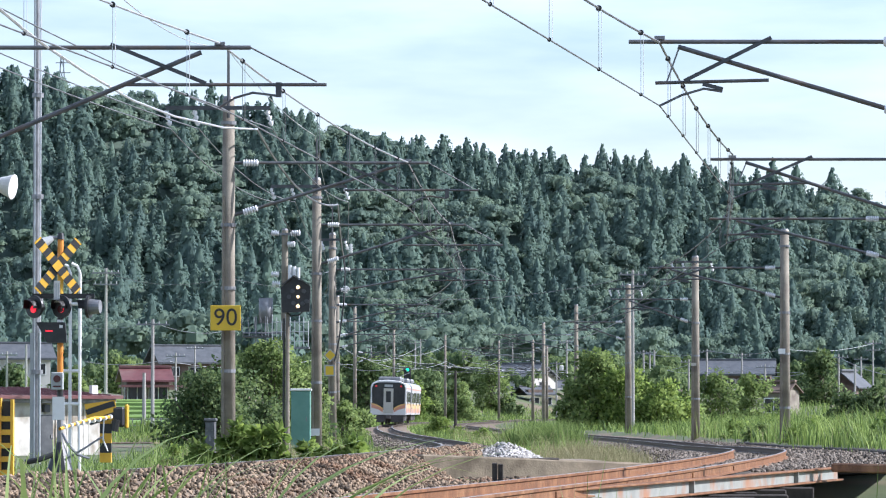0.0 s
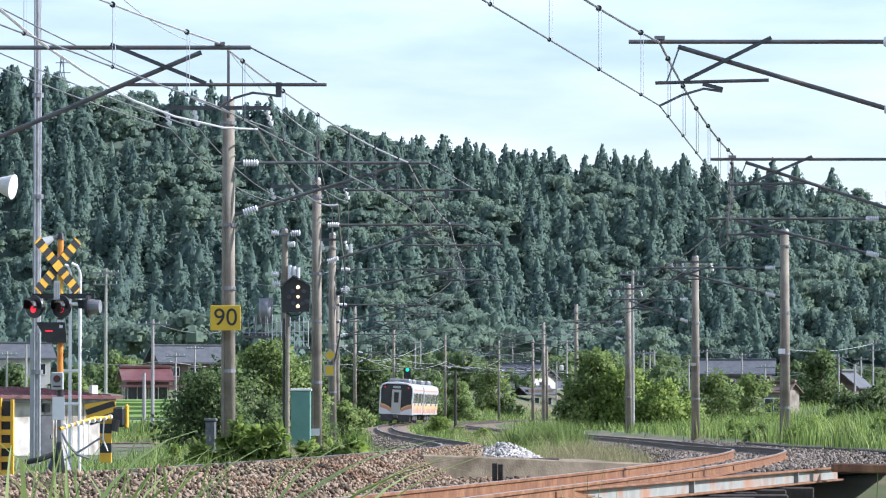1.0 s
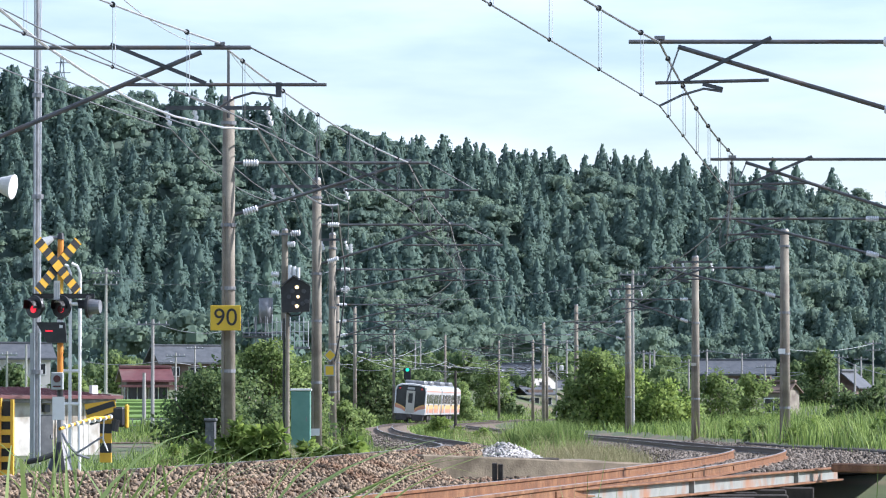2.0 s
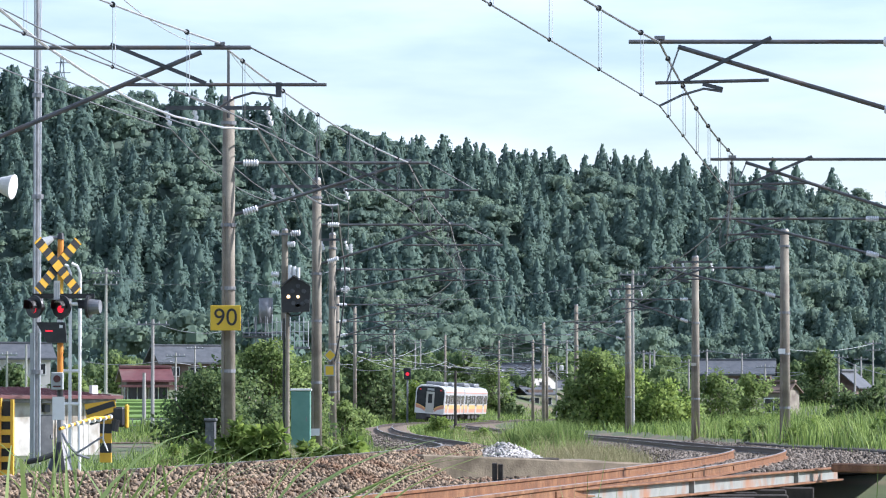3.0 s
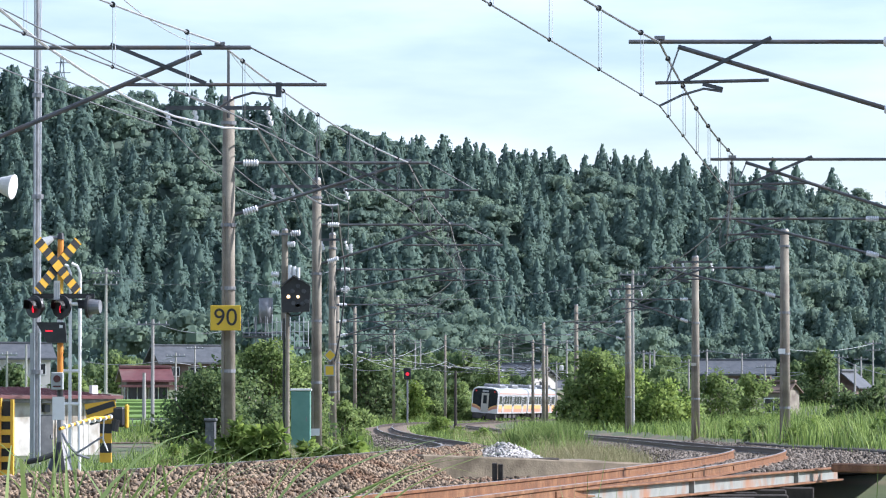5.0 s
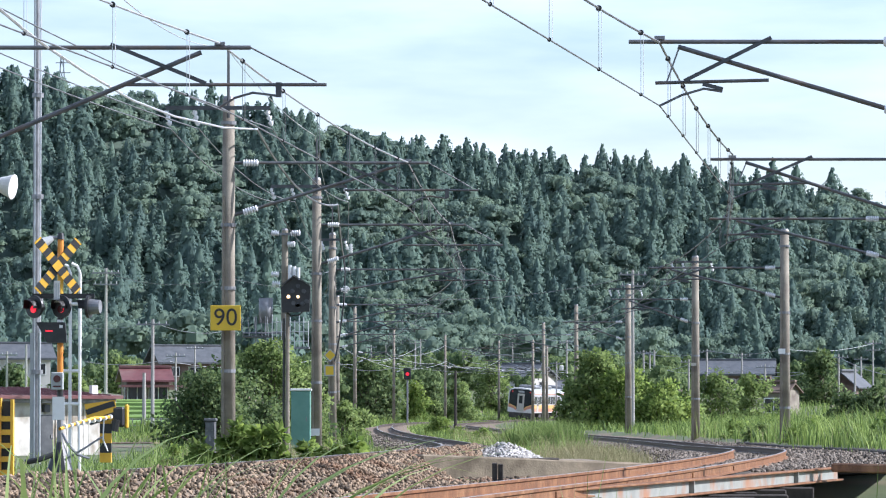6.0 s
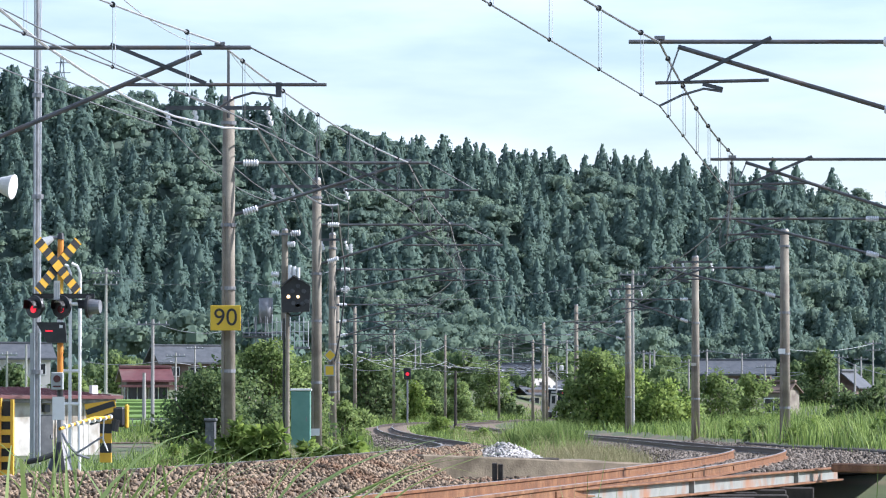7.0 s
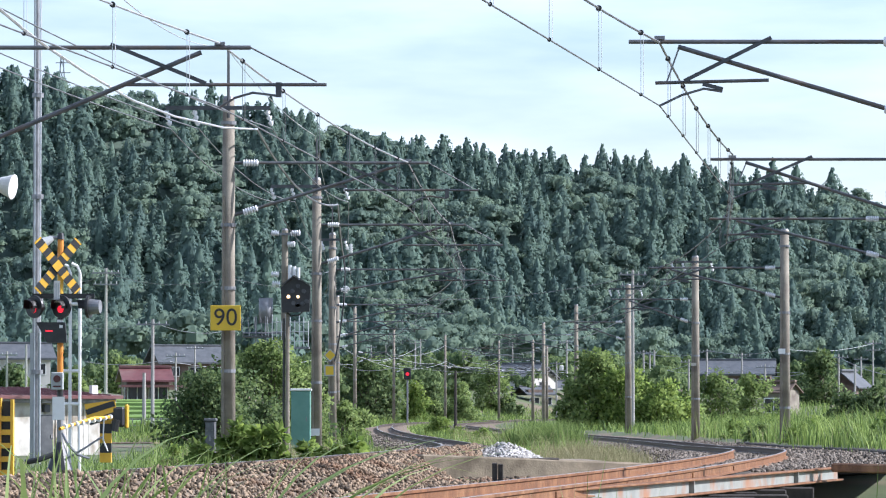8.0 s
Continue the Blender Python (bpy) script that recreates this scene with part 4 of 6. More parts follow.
plant("bush", -6.1, 115, 2.5, 2.25, LEAF_DARK, "dense dark green bush beside the railway", leaves=6500, leaf=0.12, clusters=56, seed=2)
plant("bush", -6.0, 121, 2.3, 2.75, LEAF_DARK, "dense dark green bush beside the railway", leaves=5000, leaf=0.13, clusters=46, seed=3)
plant("bush", -5.25, 134, 2.7, 3.45, LEAF, "overgrown green bush behind the signal post", leaves=8000, leaf=0.13, clusters=66, seed=4)
plant("bush", -4.6, 142, 2.0, 3.0, LEAF, "overgrown green bush behind the signal post", leaves=5000, leaf=0.13, clusters=46, seed=34)
plant("bush", -4.95, 127, 1.6, 1.7, LEAF_DARK, "low tangled bush under the taller ones", leaves=3000, leaf=0.11, clusters=34, seed=35)
plant("bush", -4.86, 150, 2.2, 2.83, LEAF_DARK, "dark green bush behind the green cabinet", leaves=3000, leaf=0.16, clusters=30, seed=5)
plant("bush", -3.88, 170, 1.5, 1.95, LEAF, "small leafy bush beside the track", leaves=2000, leaf=0.14, clusters=20, seed=6)
for i, (gx, top, w) in enumerate(((-4.03, 1.5, 0.5), (-3.65, 1.35, 0.6), (-3.28, 1.42, 0.6), (-4.26, 1.21, 0.4), (-2.65, 1.12, 0.45), (-2.23, 1.05, 0.45), (-4.79, 1.09, 0.35), (-1.78, 1.16, 0.4))):
    plant("weed_clump", gx, 88.0, w, top - 0.45, LEAF_LIGHT, "bright green broad-leaved weeds at the foot of the mast", "weeds", leaves=340, leaf=0.2, clusters=16, seed=20 + i, trunk=0.012, group="weeds beside the mast")
plant("bush", -3.88, 200, 1.6, 2.21 - 0.3, LEAF, "small leafy bush beside the track", leaves=1900, leaf=0.16, clusters=20, seed=33)
for i in range(20):
    y = 104.0 + 3.6 * i
    x = right_x(y) + 3.5 + (i % 4) * (0.5 + 0.09 * i) + 0.4 * math.sin(5.1 * i)
    plant("weed_clump", x, y, 1.1 + 0.3 * (i % 3), 0.75 + 0.2 * (i % 2), LEAF_LIGHT if i % 3 else LEAF, "broad-leaved weeds among the tall grass on the bank", "weeds", leaves=420, leaf=0.14, clusters=14, seed=60 + i, trunk=0.012, group="weeds on the bank")
plant("bush", -0.2, 262, 1.7, 1.4, LEAF_LIGHT, "bright green weeds grown tall beside the track", leaves=1500, leaf=0.16, clusters=24, seed=150, trunk=0.02)
for i in range(14):  # weeds between the two tracks
    y = 150.0 + 9.0 * i
    f = 0.25 + 0.5 * abs(math.sin(2.3 * i))
    plant("weed_clump", (left_x(y) + 2.6) * (1 - f) + (right_x(y) - 2.8) * f, y, 1.0 + 0.3 * (i % 3), 0.55 + 0.18 * (i % 2), LEAF_LIGHT if i % 3 else LEAF, "broad-leaved weeds in the grass between the tracks", "weeds", leaves=380, leaf=0.15, clusters=14, seed=120 + i, trunk=0.012, group="weeds between the tracks")
plant("weed_clump", -5.59, 92, 0.5, 0.55, LEAF_LIGHT, "small flowering garden shrub with yellow blossom", "weeds", leaves=500, leaf=0.08, clusters=12, seed=30, trunk=0.01)
plant("tree", -7.4, 450, 6.0, 8.01 - 0.6, LEAF_DARK, "dark rounded broadleaf tree beside the line", "tree", leaves=4500, leaf=0.42, clusters=46, seed=7, trunk=0.2)
plant("tree", -11.09, 500, 6.0, 6.8 - 1.0, LEAF_DARK, "dark rounded broadleaf tree beside the line", "tree", leaves=3500, leaf=0.45, clusters=40, seed=8, trunk=0.2)
plant("bush", -2.81, 480, 3.6, 5.25 - 0.4, LEAF_LIGHT, "vine-covered bright green thicket", leaves=3600, leaf=0.3, clusters=40, seed=9)
plant("bush", 2.17, 500, 4.4, 3.74 - 0.4, LEAF, "rounded green thicket beside the curve", leaves=3400, leaf=0.3, clusters=40, seed=10)
plant("bush", -1.6, 522, 4.6, 4.4, LEAF_DARK, "tall dark thicket inside the curve", leaves=3200, leaf=0.3, clusters=40, seed=91)
plant("bush", 1.6, 545, 4.6, 3.9, LEAF, "tall green thicket inside the curve", leaves=3200, leaf=0.3, clusters=40, seed=92)
plant("bush", -0.89, 500, 3.4, 2.97 - 0.4, LEAF, "low green thicket beside the curve", leaves=2400, leaf=0.3, clusters=30, seed=11)
for i, (bx, by, bw, bh) in enumerate(((-1.68, 600, 7.0, 3.4), (1.31, 640, 8.0, 4.2), (5.05, 600, 6.0, 3.0), (-6.0, 560, 6.0, 3.6), (-5.22, 640, 8.0, 4.6))):
    plant("bush", bx, by, bw, bh, LEAF if i % 2 else LEAF_DARK, "broad green hedge at the edge of the village", leaves=2200, leaf=0.34, clusters=34, seed=80 + i, group="village hedges")
plant("tree", 6.2, 560, 5.0, 6.6, LEAF, "slender thin-crowned tree in front of a house", "tree", leaves=3200, leaf=0.36, clusters=40, seed=12, trunk=0.14)
plant("bush", 8.0, 560, 4.5, 2.2, LEAF_DARK, "dark hedge in front of the house", leaves=2600, leaf=0.35, clusters=34, seed=13)
plant("bush", 9.2, 264, 3.9, 5.0, LEAF, "large loose leafy bush beside the tracks", leaves=3600, leaf=0.3, clusters=64, seed=14, trunk=0.09)
plant("bush", 10.9, 262, 4.6, 4.0, LEAF_LIGHT, "large loose leafy bush beside the tracks", leaves=5000, leaf=0.28, clusters=60, seed=15, trunk=0.08)
plant("bush", 12.6, 258, 4.4, 3.0, LEAF_LIGHT, "bright leafy bush beside the tracks", leaves=4500, leaf=0.26, clusters=52, seed=16)
plant("bush", 14.0, 260, 2.6, 2.6, LEAF, "bright leafy bush beside the tracks", leaves=3600, leaf=0.22, clusters=36, seed=36)
plant("bush", 8.0, 268, 2.2, 3.2, LEAF, "shaded leafy bush beside the tracks", leaves=3400, leaf=0.22, clusters=34, seed=37)
plant("bush", 17.21, 275, 4.4, 3.6, LEAF, "loose green shrub behind the grass bank", leaves=2400, leaf=0.26, clusters=26, seed=17)
plant("bush", 19.6, 280, 4.0, 3.2, LEAF, "loose green shrub behind the grass bank", leaves=2000, leaf=0.26, clusters=24, seed=18)
plant("tree", 28.1, 330, 3.6, 4.73 - 0.5, LEAF_DARK, "dark tree beside a house", "tree", leaves=3200, leaf=0.3, clusters=36, seed=19, trunk=0.12)
plant("bush", 23.28, 240, 3.0, 2.62 - 0.3, LEAF_DARK, "rounded dark hedge behind the grass bank", leaves=3600, leaf=0.2, clusters=36, seed=31)
plant("bush", 23.91, 262, 2.6, 2.2 - 0.3, LEAF_DARK, "rounded dark hedge behind the grass bank", leaves=2600, leaf=0.2, clusters=30, seed=32)
for i, (gx, d, top) in enumerate(((-32.14, 330, 5.06), (-30.47, 420, 6.52), (-30.09, 430, 6.36), (-30.01, 360, 4.68), (-21.99, 380, 4.12),
                                  (34.32, 430, 6.08), (26.25, 520, 5.68), (21.81, 620, 6.84), (36.84, 560, 6.34), (-18.28, 640, 7.41), (-1.25, 700, 7.94))):
    plant("tree", gx, d, 4.0 + (i % 3), top - plain_z(gx, d), LEAF if i % 2 else LEAF_DARK, "garden tree among the distant houses", "tree", leaves=1700, leaf=0.42, clusters=30, seed=40 + i, trunk=0.13, group="garden trees of the village")


def blades(name, pts, height, width, mat, label, seed, lean=0.45, joints=3, tall=None):
    """Grass: bent tapering blades, each a strip of quads."""
    rng = np.random.default_rng(seed)
    p = np.asarray(pts, dtype=float)
    n = len(p)
    a = rng.uniform(0, 6.283, n)
    dirs = np.stack([np.cos(a), np.sin(a), np.zeros(n)], 1)
    side = np.stack([-np.sin(a + rng.normal(0, 0.8, n)), np.cos(a), np.zeros(n)], 1)
    patch = np.array([0.72 + 0.75 * noise.noise((q[0] * 0.55, q[1] * 0.22, 5.5)) for q in p])
    h, l = height * rng.uniform(0.5, 1.15, n) * np.clip(patch + 0.25, 0.4, 1.6), lean * rng.uniform(0.15, 1.3, n)
    bow = 0.35 * l
    if tall is not None:  # arching blades whose highest point is given
        bow = np.clip(0.75 * l, 0.05, 0.72)
        h = tall / np.max([k / 40 - bow * (k / 40) ** 3 for k in range(41)], axis=0)
    w = width * rng.uniform(0.7, 1.3, n)
    rows = []
    for k in range(joints + 1):
        t = k / joints
        c = p + dirs * (h * l * t * t)[:, None] + np.stack([np.zeros(n), np.zeros(n), h * (t - bow * (t * t if tall is None else t ** 3))], 1)
        wd = (w * (1 - 0.92 * t ** 1.5) * 0.5)[:, None]
        rows += [c - side * wd, c + side * wd]
    v = np.stack(rows, 1)
    base = (np.arange(n) * (2 * joints + 2))[:, None]
    q = np.concatenate([base + np.array((2 * k, 2 * k + 1, 2 * k + 3, 2 * k + 2)) for k in range(joints)])
    return tagged(sheet_mesh(name, v.reshape(-1, 3), q, mat), label, "grass", kind="stuff")


def meadow(rng, count, y0, y1, xfun, tuft=0.35):
    pts = []
    while len(pts) < count:
        y = y0 + (y1 - y0) * rng.random()
        lo, hi = xfun(y)
        x = lo + (hi - lo) * rng.random()
        for _ in range(int(rng.integers(3, 11))):
            gx, gy = x + rng.normal(0, tuft), y + rng.normal(0, tuft)
            pts.append((gx, gy, ground_z(gx, gy) - 0.03))
    return pts


rg = np.random.default_rng(77)
blades("tall_grass", meadow(rg, 30000, 112, 205, lambda y: (right_x(y) + 3.1, right_x(y) + 2.6 + (y - 60) * 0.14)), 0.86, 0.034, GRASS, "tall bright green grass on the bank beside the track", 1)
blades("tall_grass", meadow(rg, 9000, 92, 115, lambda y: (right_x(y) + 3.2, right_x(y) + 7.5)), 0.6, 0.028, GRASS, "tall bright green grass on the bank beside the track", 2)
blades("tall_grass", meadow(rg, 14000, 205, 330, lambda y: (right_x(y) + 3.0, right_x(y) + 26)), 0.6, 0.045, GRASS, "rough green grass beyond the bank", 3, joints=2)
blades("tall_grass", meadow(rg, 15000, 120, 250, lambda y: (left_x(y) + 2.4, right_x(y) - 2.6)), 0.44, 0.03, GRASS, "green grass growing between the two tracks", 4)
blades("tall_grass", meadow(rg, 9000, 250, 480, lambda y: (left_x(y) + 2.2, right_x(y) - 2.4)), 0.55, 0.05, GRASS, "green grass growing between the two tracks", 5, joints=2)
blades("dry_grass", meadow(rg, 8000, 104, 128, lambda y: (left_x(y) + 2.6, right_x(y) - 2.5)), 0.5, 0.012, DRY_GRASS, "thin dry grass stalks between the tracks", 6)
blades("dry_grass", meadow(rg, 4500, 88, 128, lambda y: (left_x(y) - 5.0, left_x(y) - 2.4)), 0.5, 0.012, DRY_GRASS, "thin dry grass stalks between the tracks", 7)
blades("tall_grass", meadow(rg, 14000, 84, 160, lambda y: (left_x(y) - 7.5, left_x(y) - 2.4)), 0.34, 0.02, GRASS, "green grass beside the farther track", 8)
blades("tall_grass", meadow(rg, 14000, 160, 420, lambda y: (left_x(y) - 12, left_x(y) - 2.5)), 0.75, 0.045, GRASS, "green grass beside the farther track", 9, joints=2)
blades("tall_grass", meadow(rg, 9000, 400, 600, lambda y: (left_x(y) - 16, left_x(y) - 2.8)), 0.9, 0.08, GRASS, "rough green grass inside the curve", 10, joints=2)
blades("tall_grass", meadow(rg, 3500, 62, 100, lambda y: (left_x(y) - 13, left_x(y) - 3.2)), 0.16, 0.018, GRASS, "short green grass beside the level crossing", 12)
blades("dry_grass", meadow(rg, 2500, 118, 215, lambda y: (left_x(y) + 2.3, right_x(y) - 2.5)), 0.7, 0.018, DRY_GRASS, "dry straw among the green grass between the tracks", 14, joints=2)
blades("dry_grass", meadow(rg, 1500, 112, 190, lambda y: (right_x(y) + 3.1, right_x(y) + 2.6 + (y - 60) * 0.12)), 0.75, 0.018, DRY_GRASS, "dry straw among the tall grass on the bank", 15, joints=2)
clump = [(3.57 + 0.5 * rg.normal(), 152 + 0.8 * rg.normal()) for _ in range(5200)]
blades("reed_clump", [(x, y, ground_z(x, y) - 0.02) for x, y in clump], 1.25, 0.036, LEAF, "dense clump of tall reed grass between the tracks", 13, 0.6)


def near_blades():
    rng = np.random.default_rng(5)
    pts, tops = [], []
    # clump centre, spread, count, distance, height its tips reach
    for cx, spread, cnt, d, tip in ((-0.94, 0.07, 34, 9.6, 1.66), (-1.18, 0.12, 34, 12.5, 1.63), (-0.82, 0.14, 34, 11.5, 1.61), (-0.68, 0.12, 14, 11.5, 1.55), (-0.62, 0.012, 3, 12.6, 1.66)):
        for _ in range(cnt):
            x, y = cx + rng.normal(0, spread), d + rng.normal(0, 0.4)
            g = ground_z(x, y) - 0.03
            pts.append((x, y, g))
            tops.append(tip - abs(rng.normal(0, 0.055)) - g)
    blades("reed_blades", pts, 1.0, 0.026, REED, "long arching reed blades growing on the near verge", 21, 0.42, 18, np.array(tops))
    few = [(0.27 + 0.03 * k + rng.normal(0, 0.01), 11.0 + 0.1 * k) for k in range(7)] + [(1.49 + 0.03 * k, 15.5) for k in range(4)] + [(0.43, 11.4), (0.46, 11.3)]
    few = [(x, y, ground_z(x, y) - 0.03) for x, y in few]
    blades("reed_blades", few, 1.0, 0.014, REED, "few upright reed blades growing on the near verge", 25, 0.12, 12, np.array([1.58 - 0.02 * k for k in range(7)] + [1.5 - 0.02 * k for k in range(4)] + [1.49, 1.5]) - np.array([q[2] for q in few]))
    root = meadow(rng, 2600, 8, 30, lambda y: (-0.13 * y - 0.4, 0.13 * y))
    blades("tall_grass", root, 0.5, 0.012, GRASS, "short meadow grass at the foot of the embankment", 23)


near_blades()


def rice():
    rng = np.random.default_rng(8)
    for d in (215, 240, 262, 284, 306, 330):
        x0, x1 = -0.1 * d - 14, -0.052 * d
        bm = boxm(x0, x1, d, d + 15, plain_z(x0, d) - 0.4, plain_z((x0 + x1) / 2, d) + 0.38, 0.1)
        tagged(part("rice_field", bm, RICE, None), "flat bright green paddy of young rice", "rice field", "paddies", "structure")


rice()
tagged(part("soil_strip", boxm(-13.54, -8.81, 134, 182, 0.1, 0.61, 0.05), SOIL, None), "bare brown tilled soil before the paddies", "soil", kind="structure")
blades("tall_grass", [(q[0], q[1], 0.58) for q in meadow(rg, 5000, 135, 181, lambda y: (-13.4, -8.9)) if math.sin(q[1] * 0.42) > -0.2], 0.22, 0.03, GRASS, "short green grass in rows on the tilled soil", 16)

# ---- lineside things ----
def sign90():
    x, y = -4.44, 90.6
    thing = empty("speed_sign", pose(x, y - 0.12, 3.51), "yellow square speed sign reading 90 on a mast", "sign")
    part("plate", boxm(-0.31, 0.31, -0.012, 0.012, -0.255, 0.255, 0.006), SIGN_YELLOW, thing)
    for s in (-0.2, 0.2):
        part("clamp", boxm(-0.2, 0.2, 0.012, 0.06, s - 0.02, s + 0.02), STEEL, thing)
    cu = bpy.data.curves.new("digits", "FONT")
    cu.body, cu.size, cu.align_x, cu.align_y, cu.extrude, cu.offset = "90", 0.50, "CENTER", "CENTER", 0.004, 0.0
    ob = new("digits", cu)
    dg = bpy.context.evaluated_depsgraph_get()
    me = bpy.data.meshes.new_from_object(ob.evaluated_get(dg))
    bpy.data.objects.remove(ob)
    me.materials.clear()
    me.materials.append(INK)
    num = new("digits", me)
    num.parent = thing
    num.matrix_basis = pose(0, -0.018, 0.0, 90, 0, 0)


sign90()


def prism(outline, y0, y1):
    """A flat-faced block with an outline of (x, z) corners between two depths."""
    bm = bmesh.new()
    a, b = ([bm.verts.new((x, y, z)) for x, z in outline] for y in (y0, y1))
    bm.faces.new(a)
    bm.faces.new(b)
    for i in range(len(a)):
        j = (i + 1) % len(a)
        bm.faces.new((a[i], a[j], b[j], b[i]))
    return bm


CROSSING_LENSES, SIGNAL_LAMPS, REPEATER_LAMPS = [], [], []


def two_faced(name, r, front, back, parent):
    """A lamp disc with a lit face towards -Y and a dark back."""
    # made-up turning disc: its half turn imitates a lamp going on or off
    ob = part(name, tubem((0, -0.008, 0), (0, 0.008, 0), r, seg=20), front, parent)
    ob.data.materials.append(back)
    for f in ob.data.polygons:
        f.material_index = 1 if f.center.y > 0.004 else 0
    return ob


def crossing_signal():
    x, y, z = -6.91, 80.0, 0.72
    t = empty("crossing_signal", pose(x, y, z), "level crossing signal with striped crossbuck and red flashing lamps", "crossing signal")
    for i in range(10):
        a = 0.15 + 0.4 * i
        mat = ORANGE if i in (3, 4, 8, 9) else (WHITE if i == 5 else (STEEL if i < 2 else YELLOW if i % 2 else BLACK))
        part("post_band", tubem((0, 0, a), (0, 0, min(a + 0.4, 4.0)), 0.055, seg=12), mat, t)
    part("post_cap", tubem((0, 0, 4.0), (0, 0, 4.12), 0.075, 0.05, seg=12), BLACK, t)
    part("base", tubem((0, 0, -0.2), (0, 0, 0.34), 0.26, 0.06, seg=12), BLACK, t, "black cone-shaped foot cover")
    part("hose", sweep(bmesh.new(), [(0.05, -0.1, 0.5), (0.16, -0.2, 0.3), (0.34, -0.25, 0.12), (0.55, -0.25, 0.05)], 0.025), STEEL, t)
    part("hose", sweep(bmesh.new(), [(-0.1, -0.2, 0.12), (-0.35, -0.3, 0.03), (-0.6, -0.3, -0.02)], 0.05, 7), BLACK, t)
    # crossbuck of two striped boards, turned to the road
    for s in (-1, 1):
        tilt = Matrix.Translation((-0.04, -0.12 - 0.02 * s, 3.52)) @ Matrix.Rotation(radians(33), 4, "Z") @ Matrix.Rotation(radians(48 * s), 4, "Y")
        board = part("crossbuck_board", boxm(-0.62, 0.62, -0.008, 0.008, -0.085, 0.085, m=tilt), YELLOW, t)
        for k in range(3):
            for e in (-1, 1):
                c = e * (0.11 + 0.21 * k) if k else e * 0.13
                part("stripe", boxm(c - 0.055, c + 0.055, -0.012, 0.012, -0.086, 0.086, m=tilt), BLACK, board)
    part("crossarm", boxm(-0.5, 0.62, -0.06, 0.0, 2.93, 3.02), BLACK, t)
    for dx, az, lit in ((-0.47, -40, True), (0.02, -34, True), (0.50, -102, False)):
        m = Matrix.Translation((dx, -0.12, 2.78)) @ Matrix.Rotation(radians(az), 4, "Z")
        bm = tubem((0, 0, 0), (0, 0.05, 0), 0.205, seg=24)
        bmesh.ops.transform(bm, matrix=m, verts=bm.verts)
        head = part("lamp_disc", bm, BLACK, t)
        bm = tubem((0, 0.05, 0), (0, 0.2 if lit else 0.24, 0), 0.13 if lit else 0.14, 0.09 if lit else 0.12, seg=16)
        bmesh.ops.transform(bm, matrix=m, verts=bm.verts)
        # sunlight on the third lamp's back is put into its lighter grey
        part("lamp_back", bm, BLACK if lit else STEEL, head)
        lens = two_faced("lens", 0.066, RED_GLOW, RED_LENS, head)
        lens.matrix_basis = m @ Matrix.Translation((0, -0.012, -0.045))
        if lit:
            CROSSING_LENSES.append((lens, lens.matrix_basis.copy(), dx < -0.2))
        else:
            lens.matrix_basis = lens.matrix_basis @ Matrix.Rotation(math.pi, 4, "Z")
        hood = bmesh.new()
        rows = []
        for k in range(11):
            a = radians(-15 + 21 * k)
            rows.append([hood.verts.new((math.cos(a) * r, yy, math.sin(a) * r)) for yy, r in ((0, 0.135), (-0.24 + 0.1 * abs(math.cos(a)), 0.125))])
        for p, q in zip(rows, rows[1:]):
            hood.faces.new((p[0], q[0], q[1], p[1]))
        bmesh.ops.solidify(hood, geom=hood.faces[:], thickness=0.008)
        bmesh.ops.transform(hood, matrix=m, verts=hood.verts)
        part("hood", hood, BLACK, head)
    ind = part("direction_box", prism(((-0.42, 2.5), (0.1, 2.5), (0.13, 2.13), (-0.22, 2.13)), -0.2, 0.0), BLACK, t, "black direction indicator with a lit red arrow")
    part("arrow", boxm(-0.25, -0.12, -0.21, -0.198, 2.33, 2.355), RED_GLOW, ind)
    part("arrow_pane", boxm(0.0, 0.06, -0.21, -0.198, 2.4, 2.45), WHITE, ind)
    call = part("alarm_box", boxm(-0.15, 0.07, -0.19, -0.02, 1.28, 1.6, 0.015), GREY_BOX, t, "grey box with a red push button")
    part("button", tubem((-0.04, -0.21, 1.48), (-0.04, -0.18, 1.48), 0.065, seg=18), RED_LENS, call)
    part("notice_bar", boxm(-0.11, 0.03, -0.196, -0.188, 1.33, 1.36), RED_LENS, call)
    part("notice_plate", boxm(-0.13, 0.09, -0.1, -0.08, 0.74, 1.16), WHITE, t)
    part("side_plate", boxm(-0.11, 0.0, -0.13, -0.11, 2.86, 3.25), WHITE, t, "narrow white notice with unreadable writing")
    for k in range(3):
        part("notice_bar", boxm(-0.09 + 0.03 * k, -0.08 + 0.03 * k, -0.135, -0.129, 2.9, 3.2), GREY_BOX, t)
    part("lamp_arm", tubem((0, 0, 4.02), (-0.2, -0.05, 4.04), 0.03), STEEL, t)
    part("floodlight", tubem((-0.14, -0.05, 4.02), (-0.36, -0.12, 3.9), 0.05, 0.12, seg=10), GREY_BOX, t)


crossing_signal()


def horn():
    t = empty("warning_horn", pose(-7.05, 70, 5.23), "white round warning horn on a post at the crossing", "horn")
    part("bell", tubem((-0.1, 0, 0), (0.26, -0.1, -0.06), 0.06, 0.2, seg=20), WHITE, t)
    part("post", tubem((-0.1, 0.05, 0.05), (-0.1, 0.05, -2.9), 0.05, seg=10), STEEL, t)
    part("horn_body", tubem((-0.25, 0.03, 0.02), (-0.1, 0, 0), 0.08, seg=12), BLACK, t)


horn()


